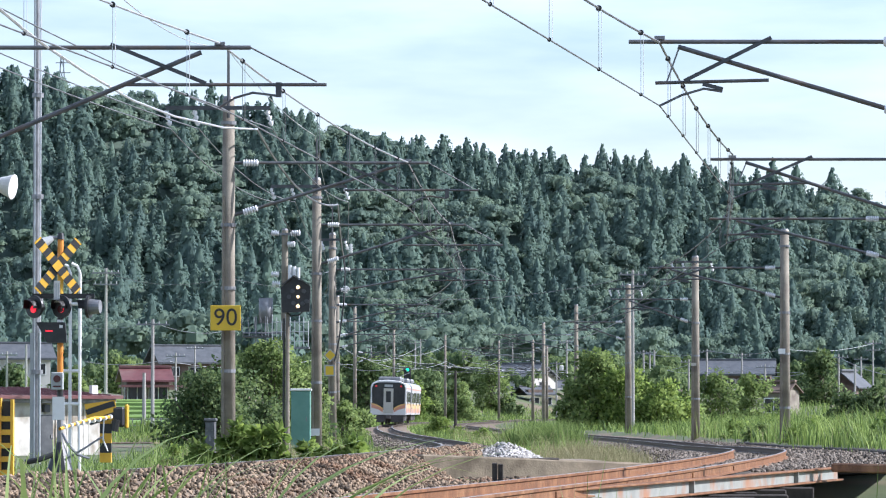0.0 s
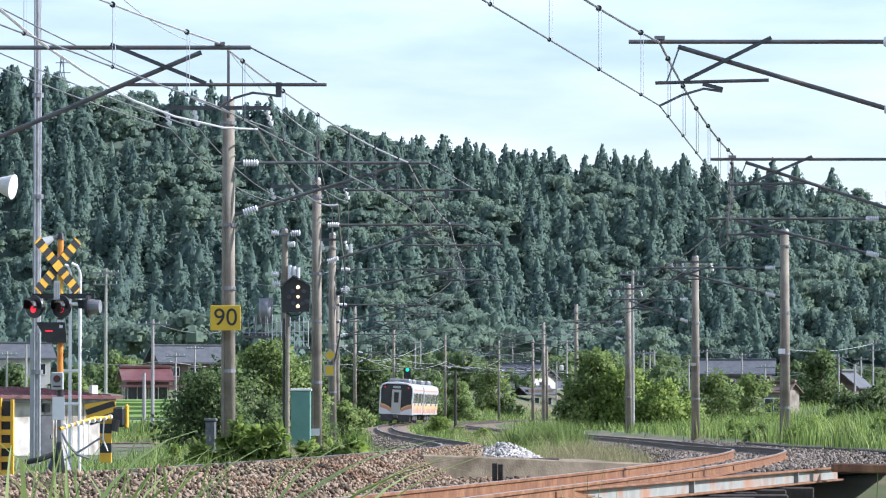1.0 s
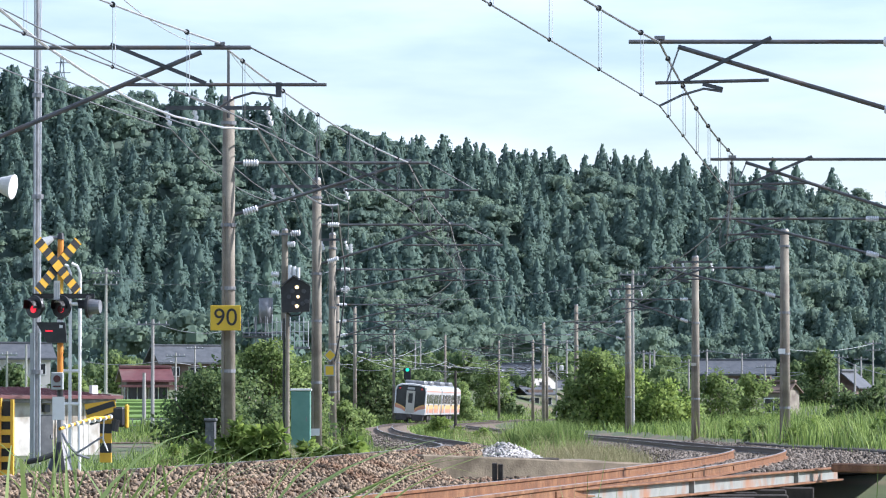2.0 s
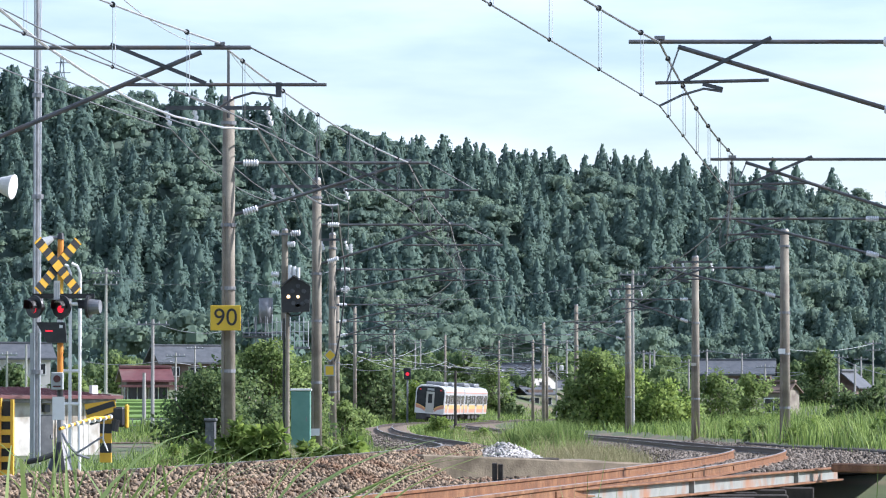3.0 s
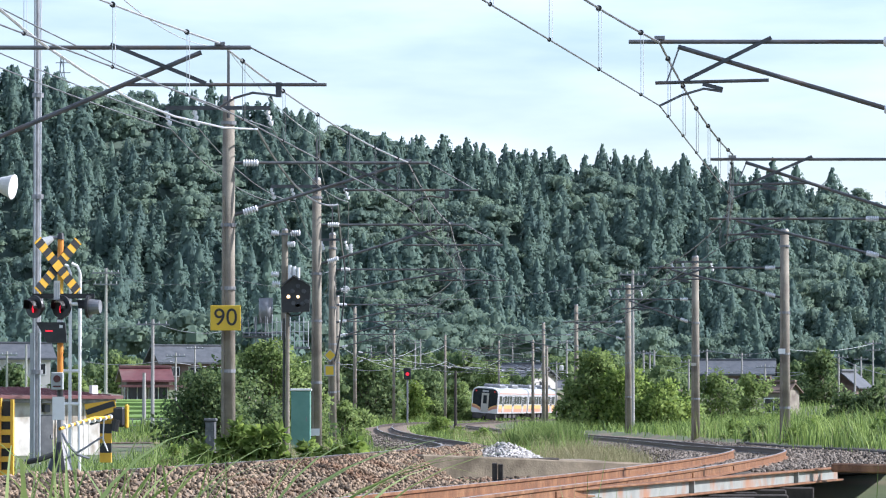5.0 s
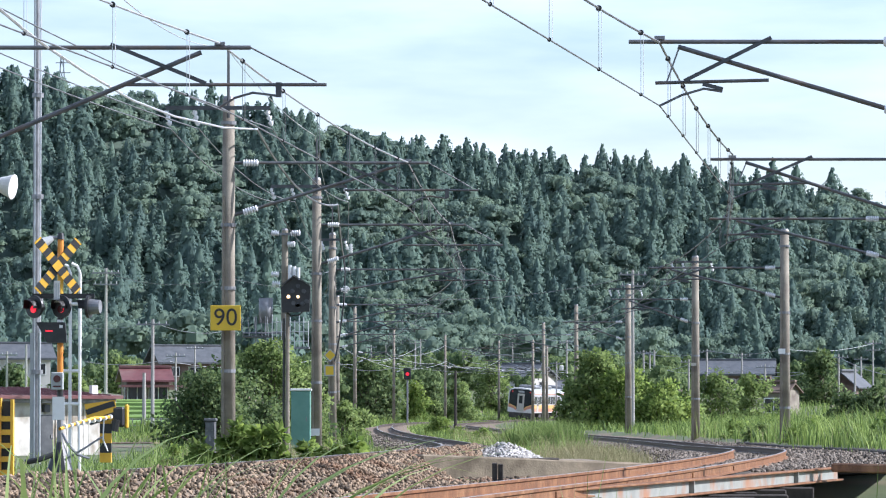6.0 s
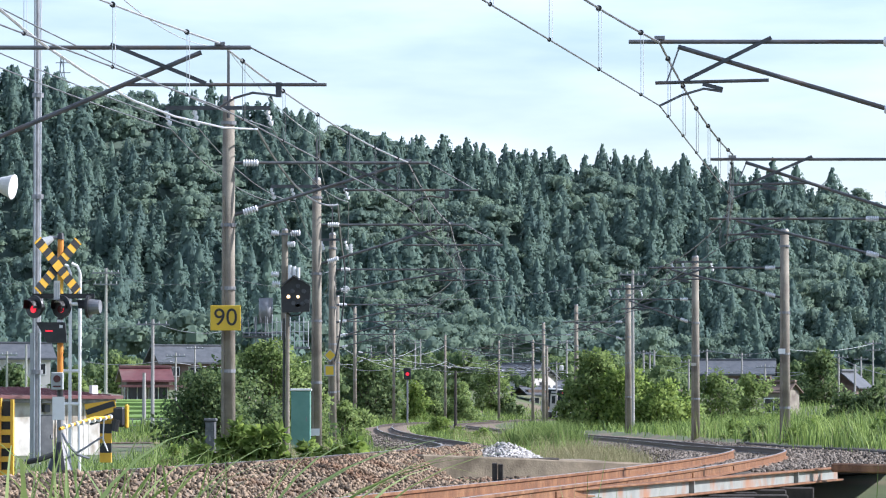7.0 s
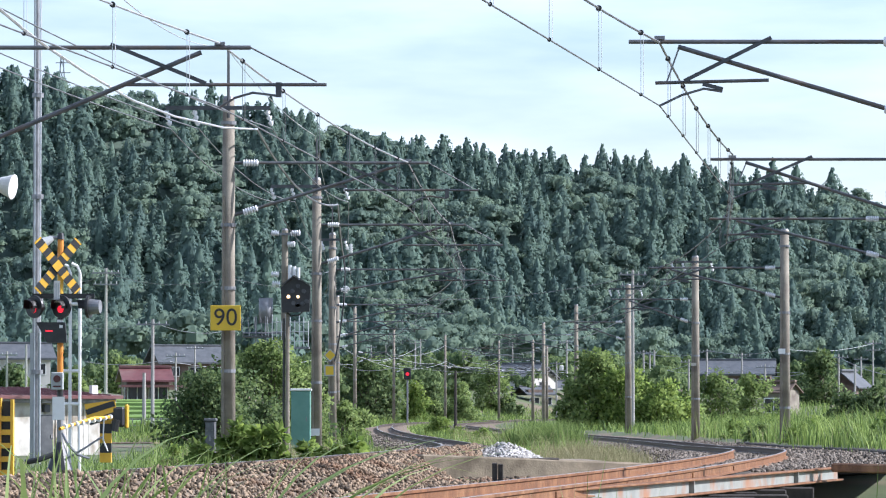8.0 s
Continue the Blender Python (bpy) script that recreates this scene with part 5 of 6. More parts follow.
def white_ladder():
    t = empty("white_pipe_frame", pose(-6.77, 82, 0.7), "white bent pipe frame behind the crossing signal", "pipe frame")
    top = 4.35 - 0.7
    for x0, x1 in ((-0.13, -0.32), (0.05, -0.15)):
        part("pipe", sweep(bmesh.new(), [(x0, 0, -0.2), (x0, 0, top - 0.18), (x0 - 0.05, 0, top - 0.05), (x0 - 0.16, 0, top)], 0.03, 8), WHITE, t)
    for z in (2.9, 1.66, 1.05):
        part("rung", tubem((-0.3, 0, z), (0.06, 0, z), 0.03), WHITE, t)


white_ladder()


def gate_machine():
    t = empty("barrier_machine", pose(-5.93, 78, 0.72), "yellow and black striped crossing barrier machine", "barrier")
    for i in range(5):
        part("post_band", boxm(-0.1, 0.1, -0.1, 0.1, 0.17 * i, 0.17 * i + 0.17, m=Matrix.Identity(4)), BLACK if i % 2 else YELLOW, t)
    m = Matrix.Translation((-0.1, -0.12, 0.86)) @ Matrix.Rotation(radians(-8), 4, "Y")
    panel = part("striped_panel", boxm(-0.24, 0.3, -0.02, 0.02, -0.16, 0.2, m=m), YELLOW, t)
    for k in range(2):
        part("stripe", boxm(-0.22, 0.3, -0.026, 0.026, -0.15 + 0.19 * k, -0.05 + 0.19 * k, m=m @ Matrix.Rotation(radians(-10), 4, "Y")), BLACK, panel)
    part("drive_box", boxm(0.12, 0.34, -0.16, 0.16, 0.62, 0.98, 0.04), BLACK, t, "black barrier drive with a yellow guard")
    part("guard", boxm(0.34, 0.4, -0.12, 0.12, 0.6, 1.02, 0.02), YELLOW, t)
    part("counterweight", tubem((0.16, -0.2, 0.55), (0.2, -0.2, 0.75), 0.07), BLACK, t)
    arm = part("barrier_arm", sweep(bmesh.new(), [(0.1, -0.2, 0.8), (-0.15, -0.9, 0.78), (-0.42, -1.6, 0.68), (-0.62, -2.2, 0.6)], 0.028, 8), YELLOW, t, "thin yellow barrier arm with white rings")
    for k in range(9):
        u = k / 9
        c = Vector((0.1, -0.2, 0.8)).lerp(Vector((-0.62, -2.2, 0.62)), u)
        part("ring", tubem(c, c + Vector((-0.02, -0.07, 0)), 0.042, seg=10), WHITE, arm)
    part("strap", sweep(bmesh.new(), [(-0.02, -0.2, 0.75), (-0.03, -0.22, 0.4), (0.05, -0.2, 0.2)], 0.014), WHITE, t)
    part("hose", sweep(bmesh.new(), [(-0.05, -0.15, 0.45), (-0.4, -0.3, 0.22), (-0.7, -0.3, 0.05)], 0.02), STEEL, t)


gate_machine()


def yellow_post():
    t = empty("striped_guard_post", pose(-6.53, 66, 0.6), "yellow steel guard post with square holes", "guard post")
    top = 1.83 - 0.6
    part("flange", boxm(0.1, 0.14, -0.1, 0.1, -0.2, top - 0.02), YELLOW, t)
    part("flange", boxm(-0.2, -0.04, -0.1, 0.1, -0.2, top), YELLOW, t)
    for i in range(5):
        part("rung", boxm(-0.04, 0.1, -0.08, 0.08, 0.08 + 0.2 * i, 0.16 + 0.2 * i), YELLOW, t)
    # black sheet added behind the holes to stand for their dark depth
    part("hole_dark_sheet", boxm(-0.04, 0.1, 0.02, 0.06, -0.1, top - 0.05), BLACK, t)


yellow_post()


def shed():
    g = 0.55
    x0, x1 = -13.18, -8.14
    t = empty("shed", pose(0, 0, 0), "low whitewashed shed with a rusty red sheet roof", "shed")
    m = Matrix.Translation(((x0 + x1) / 2 - 0.3, 107, 0)) @ Matrix.Rotation(radians(50), 4, "Z")
    h = 1.86
    w = (x1 - x0) / 2
    part("wall", boxm(-w, w, -1.2, 1.2, g - 0.3, h, m=m), WHITEWASH, t)
    roof = part("roof", boxm(-w - 0.2, w + 0.45, -1.5, 1.4, h + 0.02, h + 0.1, m=m @ Matrix.Translation((0, 0, 0.12)) @ Matrix.Rotation(radians(4), 4, "X")), RED_ROOF, t)
    part("fascia", boxm(-w - 0.15, w + 0.4, -1.44, -1.38, h - 0.07, h + 0.06, m=m), STEEL, t)
    for k in range(16):
        u = -w + 2 * w * k / 15
        part("seam", boxm(u - 0.015, u + 0.015, -1.5, 1.4, h + 0.1, h + 0.125, m=m @ Matrix.Translation((0, 0, 0.12)) @ Matrix.Rotation(radians(4), 4, "X")), RED_ROOF, roof)
    door = part("door", boxm(0.55, 0.95, -1.23, -1.2, g, g + 0.95, m=m), DARK_STEEL, t, "narrow grey door")
    part("door_handle", boxm(0.87, 0.91, -1.25, -1.23, g + 0.4, g + 0.48, m=m), STEEL, door)
    part("meter_box", boxm(0.6, 0.78, -1.3, -1.2, g + 1.02, g + 1.2, m=m), DARK_STEEL, t)
    part("vent_box", boxm(w - 0.3, w - 0.1, -1.3, -1.2, h + 0.1, h + 0.36, m=m), WHITE, t)
    for k in range(7):
        part("board", boxm(1.05 + 0.19 * k, 1.225 + 0.19 * k, -1.225, -1.2, g - 0.1, h - 0.08, m=m), WHITEWASH, t)
    # lean-to with pale boards at the sunny end
    for k in range(4):
        part("board", boxm(w + 0.02 + 0.13 * k, w + 0.14 + 0.13 * k, -0.9, -0.87, g - 0.1, h - 0.05, m=m), WHITEWASH, t)


shed()


def radio_pole():
    t = empty("antenna_mast", pose(-8.82, 96, 0.4), "tall grey steel antenna mast with white conduits", "antenna mast")
    part("tube", tubem((0, 0, -0.2), (0, 0, 10.2), 0.085, 0.06, seg=12), STEEL, t)
    for dx in (-0.02, 0.1):
        part("conduit", tubem((dx, -0.1, 0), (dx, -0.1, 10.2), 0.018, seg=6), BRIGHT_WIRE, t)
    for z in (2.0, 3.55, 5.8, 8.0):
        part("clamp", tubem((0.03, -0.02, z), (0.03, -0.02, z + 0.1), 0.13, seg=10), STEEL, t)
    part("lower_shell", boxm(-0.12, 0.1, -0.06, 0.1, -0.2, 2.9), GREY_BOX, t)


radio_pole()


def cabinet(gx, d, w, h, mat, label, z0):
    t = empty("equipment_cabinet", pose(gx, d, z0), label, "cabinet")
    part("body", boxm(-w / 2, w / 2, -0.25, 0.25, -0.1, h, 0.02), mat, t)
    part("lid", boxm(-w / 2 - 0.03, w / 2 + 0.03, -0.29, 0.29, h, h + 0.06, 0.015), WHITE if mat == GREEN_BOX else mat, t)
    part("door", boxm(-w / 2 + 0.04, w / 2 - 0.04, -0.265, -0.25, 0.05, h - 0.06), mat, t)
    part("handle", boxm(w / 2 - 0.12, w / 2 - 0.09, -0.285, -0.265, h * 0.5, h * 0.5 + 0.12), STEEL, t)
    part("plinth", boxm(-w / 2 - 0.05, w / 2 + 0.05, -0.3, 0.3, -0.35, -0.02), CONCRETE, t)


cabinet(-4.74, 90.5, 0.2, 1.4 - 0.6, BRACKET, "slim grey metal equipment cabinet beside the mast", 0.6)
cabinet(-3.78, 118, 0.52, 2.12 - 0.5, GREEN_BOX, "green metal equipment cabinet with a white lid", 0.5)


def obstruction_signal():
    d = 112.0
    x, z = -3.93, 0.5
    t = empty("trackside_signal", pose(x, d, z), "black five-sided signal head with amber lamps on a post", "signal")
    h = 4.53 - z
    part("post", tubem((0, 0, -0.3), (0, 0, h), 0.055, 0.05, seg=12), CONCRETE, t)
    part("conduit", tubem((-0.1, 0.02, -0.2), (-0.09, 0.02, h - 0.6), 0.03, seg=6), BLACK, t)
    bm = bmesh.new()
    k = 112 / 7840
    pts = [(-12 * k, 12 * k), (12 * k, 32 * k), (41 * k, 15 * k), (39 * k, -30 * k), (-9 * k, -32 * k)]
    a = [bm.verts.new((gx, -0.22, h + pz)) for gx, pz in pts]
    b = [bm.verts.new((gx, 0.05, h + pz)) for gx, pz in pts]
    bm.faces.new(a)
    bm.faces.new(b)
    for i in range(5):
        j = (i + 1) % 5
        bm.faces.new((a[i], a[j], b[j], b[i]))
    head = part("signal_head", bm, BLACK, t)
    part("sun_roof", boxm(12 * k, 44 * k, -0.36, 0.05, -0.01, 0.01, m=Matrix.Translation((0, 0, h + 32 * k + 0.02)) @ Matrix.Translation((12 * k, 0, 0)) @ Matrix.Rotation(radians(30), 4, "Y") @ Matrix.Translation((-12 * k, 0, 0))), DARK_STEEL, t)
    part("sun_roof", boxm(-14 * k, 12 * k, -0.36, 0.05, -0.01, 0.01, m=Matrix.Translation((0, 0, h + 32 * k + 0.02)) @ Matrix.Translation((12 * k, 0, 0)) @ Matrix.Rotation(radians(-38), 4, "Y") @ Matrix.Translation((-12 * k, 0, 0))), DARK_STEEL, t)
    for dx, dz, lit in ((19, 15, False), (9, 6, False), (29, 6, False), (3, -4, False), (19, -4, True), (34, -12, False), (19, -19, False), (11, -15, False), (19, -20, False), (27, -16, False)):
        bm = tubem((dx * k, -0.26, h + dz * k), (dx * k, -0.21, h + dz * k), 0.038 if lit else 0.055, seg=14)
        part("lamp", bm, AMBER_GLOW if lit else DARK_STEEL, t)
    pivot = Matrix.Translation((19 * k, -0.275, h - 4 * k))
    for s in (-1, 1):  # two lamps that swing about the middle one, in place of fixed lamps
        lamp = part("swinging_lamp", tubem((0, -0.005 * s - 0.006, 0.24 * s), (0, 0.02, 0.24 * s), 0.045, seg=14), AMBER_GLOW, t)
        lamp.matrix_basis = pivot
        REPEATER_LAMPS.append((lamp, pivot, s))
    part("cable_loop", sweep(bmesh.new(), [(0, -0.1, h - 32 * k), (0.1, -0.15, h - 38 * k), (0.3, -0.1, h - 36 * k), (0.42, 0, h - 26 * k)], 0.02), BLACK, t)


obstruction_signal()


def transformer_pole():
    d = 140.0
    t = empty("utility_pole", pose(-5.0, d, 0.4), "concrete utility pole carrying transformers and a caged platform", "utility pole")
    top = 7.27 - 0.4
    part("pole", tubem((0, 0, -0.3), (0, 0, top), 0.14, 0.1, seg=14), CONCRETE, t)
    part("pole_cap", tubem((0, 0, top), (0, 0, top + 0.06), 0.1, 0.07), STEEL, t)
    for z, sides in ((top - 0.1, (-1, 1, 1.4)), (top - 0.45, (0.45,)), (top - 1.4, (-1,)), (top - 1.7, (-0.8,))):
        for s in sides:
            c = Vector((0.18 * s, -0.1, z))
            part("insulator", insulator(bmesh.new(), c, c + Vector((0.25 * (1 if s > 0 else -1), 0, 0.02)), 0.1, 4), PORCELAIN, t)
    part("crossarm", boxm(-0.45, 0.5, -0.14, -0.08, top - 0.16, top - 0.08), STEEL, t)
    for dx in (0.16, 0.3, 0.43):
        part("fuse", tubem((dx, -0.1, top - 1.75), (dx, -0.1, top - 1.05 - 0.3 * dx), 0.06, seg=10), PORCELAIN, t)
    cage = part("platform", boxm(-0.4, 0.78, -0.45, 0.35, 3.52 - 0.4, 3.59 - 0.4), STEEL, t, "galvanised caged platform")
    zc0, zc1 = 3.56 - 0.4, 4.61 - 0.4
    for i in range(9):
        part("cage_bar", tubem((-0.38 + 0.142 * i, -0.44, zc0), (-0.38 + 0.142 * i, -0.44, zc1 - 0.1 * (i % 3)), 0.013, seg=5), BRIGHT_WIRE, cage)
    for z in (zc0 + 0.2, zc0 + 0.5, zc1 - 0.25):
        part("cage_rail", tubem((-0.4, -0.44, z), (0.78, -0.44, z), 0.014, seg=5), BRIGHT_WIRE, cage)
    can = part("transformer", tubem((-0.6, 0, 4.34 - 0.4), (-0.6, 0, 5.13 - 0.4), 0.22, seg=20), STEEL, t, "grey cylindrical transformer")
    for f in can.data.polygons:
        f.use_smooth = len(f.vertices) == 4
    for dx in (-0.9, -0.6):
        part("transformer_frame", tubem((dx, -0.2, 2.24 - 0.4), (dx, -0.2, 4.56 - 0.4), 0.025, seg=6), STEEL, t)
    part("transformer_shelf", boxm(-1.32, -0.38, -0.4, 0.4, 3.88 - 0.4, 3.95 - 0.4), DARK_STEEL, t)
    for i in range(5):
        part("shelf_rail", tubem((-1.3 + 0.2 * i, -0.4, 3.91 - 0.4), (-1.3 + 0.2 * i - 0.05, -0.4, 4.52 - 0.4), 0.013, seg=5), STEEL, t)
    part("shelf_beam", tubem((-1.32, 0.1, 4.02 - 0.4), (0, 0.1, 4.02 - 0.4), 0.035, seg=6), STEEL, t)


transformer_pole()


def diamond_signs():
    t = empty("warning_sign", pose(-3.99, 156.7, 0), "yellow diamond and square plates with pale rims on a mast", "sign")
    z = 3.52
    part("diamond_rim", boxm(-0.17, 0.17, -0.01, 0.01, -0.17, 0.17, m=Matrix.Translation((0, 0, z)) @ Matrix.Rotation(radians(45), 4, "Y")), GREY_BOX, t)
    part("diamond", boxm(-0.13, 0.13, -0.016, 0.0, -0.13, 0.13, m=Matrix.Translation((0, 0, z)) @ Matrix.Rotation(radians(45), 4, "Y")), SIGN_YELLOW, t)
    z = 2.98
    part("square_rim", boxm(-0.19, 0.19, -0.01, 0.01, -0.2, 0.2, m=Matrix.Translation((-0.02, 0, z))), GREY_BOX, t)
    part("square", boxm(-0.14, 0.14, -0.016, 0.0, -0.15, 0.15, m=Matrix.Translation((-0.02, 0, z))), SIGN_YELLOW, t)


diamond_signs()


def white_marker(x, y, z, w, h, name="mast_number_plate"):
    ob = part(name, boxm(x - w / 2, x + w / 2, y - 0.012, y, z - h / 2, z + h / 2), WHITE, None)
    tagged(ob, "small white plate fixed to a concrete mast", "plate", "mast plates")


white_marker(10.69, 139.8, 3.45, 0.22, 0.16)
white_marker(9.89, 174.8, 3.37, 0.2, 0.12)
white_marker(-3.54, 121.8, 1.0, 0.3, 0.2)


def rail_signal():
    t = empty("colour_light_signal", pose(-3.53, 440, 0), "black railway signal on a slim post showing red", "signal")
    z0, z1 = 0.3, 5.51
    part("post", tubem((0, 0, z0 - 0.5), (0, 0, z1), 0.1, seg=10), STEEL, t)
    part("head", boxm(-0.36, 0.36, -0.2, 0.1, 4.39, z1 + 0.05, 0.08), BLACK, t)
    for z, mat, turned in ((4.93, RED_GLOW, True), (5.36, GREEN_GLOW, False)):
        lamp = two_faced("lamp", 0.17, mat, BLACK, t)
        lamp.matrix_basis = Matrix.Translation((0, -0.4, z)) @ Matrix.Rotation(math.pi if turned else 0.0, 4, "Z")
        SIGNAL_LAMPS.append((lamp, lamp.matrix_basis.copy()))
        part("lamp_ring", tubem((0, -0.38, z), (0, -0.2, z), 0.185, seg=18), BLACK, t)


rail_signal()


def post(x, d, z0, z1, r, mat, name, label, category, group="", arms=0):
    t = empty(name, pose(x, d, 0), label, category, group)
    part("pole", tubem((0, 0, z0 - 0.8), (0, 0, z1), r, r * 0.7, seg=10), mat, t)
    for k in range(arms):
        w = 0.75 - 0.1 * k
        zz = z1 - 0.25 - 0.6 * k
        part("crossarm", boxm(-w, w, -r - 0.06, -r, zz - 0.04, zz + 0.04), STEEL, t)
        for s in (-0.85, -0.4, 0.4, 0.85):
            part("insulator", tubem((s * w, -r - 0.03, zz + 0.04), (s * w, -r - 0.03, zz + 0.16), 0.035, 0.025, seg=6), GREY_BOX, t)
    return t


WEST_POLES = ((-17.5, 230, 8.89, 2), (-13.43, 205, 5.75, 1), (-12.81, 190, 3.15, 0), (-19.9, 330, 5.7, 1), (-21.27, 380, 6.93, 1), (-29.52, 300, 5.45, 1), (-28.22, 300, 5.91, 0), (-3.5, 560, 9.91, 1), (-2.75, 540, 9.96, 1), (10.04, 640, 11.0, 1), (12.56, 450, 8.47, 1), (10.07, 235, 8.95, 2))
EAST_POLES = ((19.46, 430, 7.18, 1), (22.4, 480, 7.7, 1), (20.98, 440, 7.31, 0), (21.07, 380, 5.77, 1), (23.81, 400, 6.9, 1), (24.28, 360, 6.06, 1), (24.71, 340, 4.95, 1), (29.45, 330, 5.61, 1), (29.74, 320, 4.76, 0), (37.84, 390, 7.52, 2), (42.45, 450, 6.75, 1), (-9.71, 600, 9.96, 1), (13.32, 520, 7.0, 1))
for x, d, z1, arms in WEST_POLES + EAST_POLES:
    post(x, d, ground_z(x, d), z1, 0.1 if d < 400 else 0.125, PALE_CONCRETE, "utility_pole", "slim pale concrete utility pole in the village", "utility pole", "village utility poles", arms)
post(0.76, 270, 0.2, 3.9, 0.11, TIMBER, "marker_post", "short dark wooden post beside the track", "post")
p_ = tagged(part("post_lamp", boxm(7.88, 8.15, 299.8, 300.2, 4.15, 4.49, 0.05), WHITE, None), "small white lamp box on a mast", "lamp")

# slack wires between the village poles
WEST_LINES = (((-23.0, 230.0, 6.63), (-17.52, 230.0, 8.74), 0.4),
        ((-17.52, 230.0, 8.68), (-11.27, 230.0, 8.39), 0.5),
        ((-11.27, 230.0, 8.39), (10.08, 235.0, 8.59), 1.2),
        ((-23.01, 230.0, 8.15), (-17.52, 230.0, 8.45), 0.3),
        ((-25.03, 300.0, 7.25), (-13.44, 205.0, 5.62), 0.3),
        ((-13.44, 205.0, 5.62), (-10.68, 230.0, 5.8), 0.4),
        ((-12.0, 420.0, 6.79), (-4.5, 420.0, 5.45), 0.9),
        ((-7.71, 420.0, 6.41), (0.37, 480.0, 6.59), 1.0))
MIDDLE_LINES = (((0.37, 480.0, 6.59), (6.56, 520.0, 7.13), 0.9),
        ((6.56, 520.0, 7.53), (12.57, 450.0, 6.29), 1.0),
        ((-9.39, 400.0, 7.31), (-4.88, 440.0, 6.63), 0.8),
        ((-4.88, 440.0, 6.86), (0.24, 480.0, 8.31), 0.5),
        ((0.24, 480.0, 8.31), (9.08, 400.0, 6.8), 0.8),
        ((3.05, 520.0, 8.33), (9.63, 320.0, 6.59), 0.8),
        ((7.83, 345.0, 6.98), (9.56, 230.0, 6.39), 0.6),
        ((12.57, 450.0, 8.24), (19.47, 430.0, 6.91), 0.6))
CURVE_LINES = (((19.47, 430.0, 6.91), (23.82, 400.0, 6.7), 0.4),
        ((23.82, 400.0, 6.8), (27.78, 360.0, 6.38), 0.4),
        ((27.78, 360.0, 6.38), (37.85, 390.0, 7.27), 0.4),
        ((17.14, 400.0, 5.01), (21.08, 380.0, 5.33), 0.4),
        ((21.08, 380.0, 5.09), (24.28, 360.0, 4.68), 0.5),
        ((24.28, 360.0, 5.0), (29.46, 330.0, 4.85), 0.6),
        ((24.28, 360.0, 4.68), (29.46, 330.0, 5.27), 0.9),
        ((29.46, 330.0, 5.4), (31.98, 300.0, 3.69), 0.4))
EAST_LINES = (((-21.6, 350.0, 5.27), (-12.0, 420.0, 6.2), 0.7),
        ((-26.68, 330.0, 5.06), (-19.9, 330.0, 5.4), 0.4),
        ((19.47, 430.0, 6.08), (24.52, 380.0, 5.09), 0.8),
        ((-11.46, 430.0, 6.08), (-2.69, 540.0, 9.13), 1.1),
        ((-2.69, 540.0, 8.24), (9.95, 500.0, 6.16), 1.2))
for a, b, drop in WEST_LINES + MIDDLE_LINES + CURVE_LINES + EAST_LINES:
    cable("power_line", [a, b], 0.022 if a[1] > 300 else 0.013, PALE_WIRE if a[1] > 300 else WIRE, "slack overhead power line between utility poles", drop)


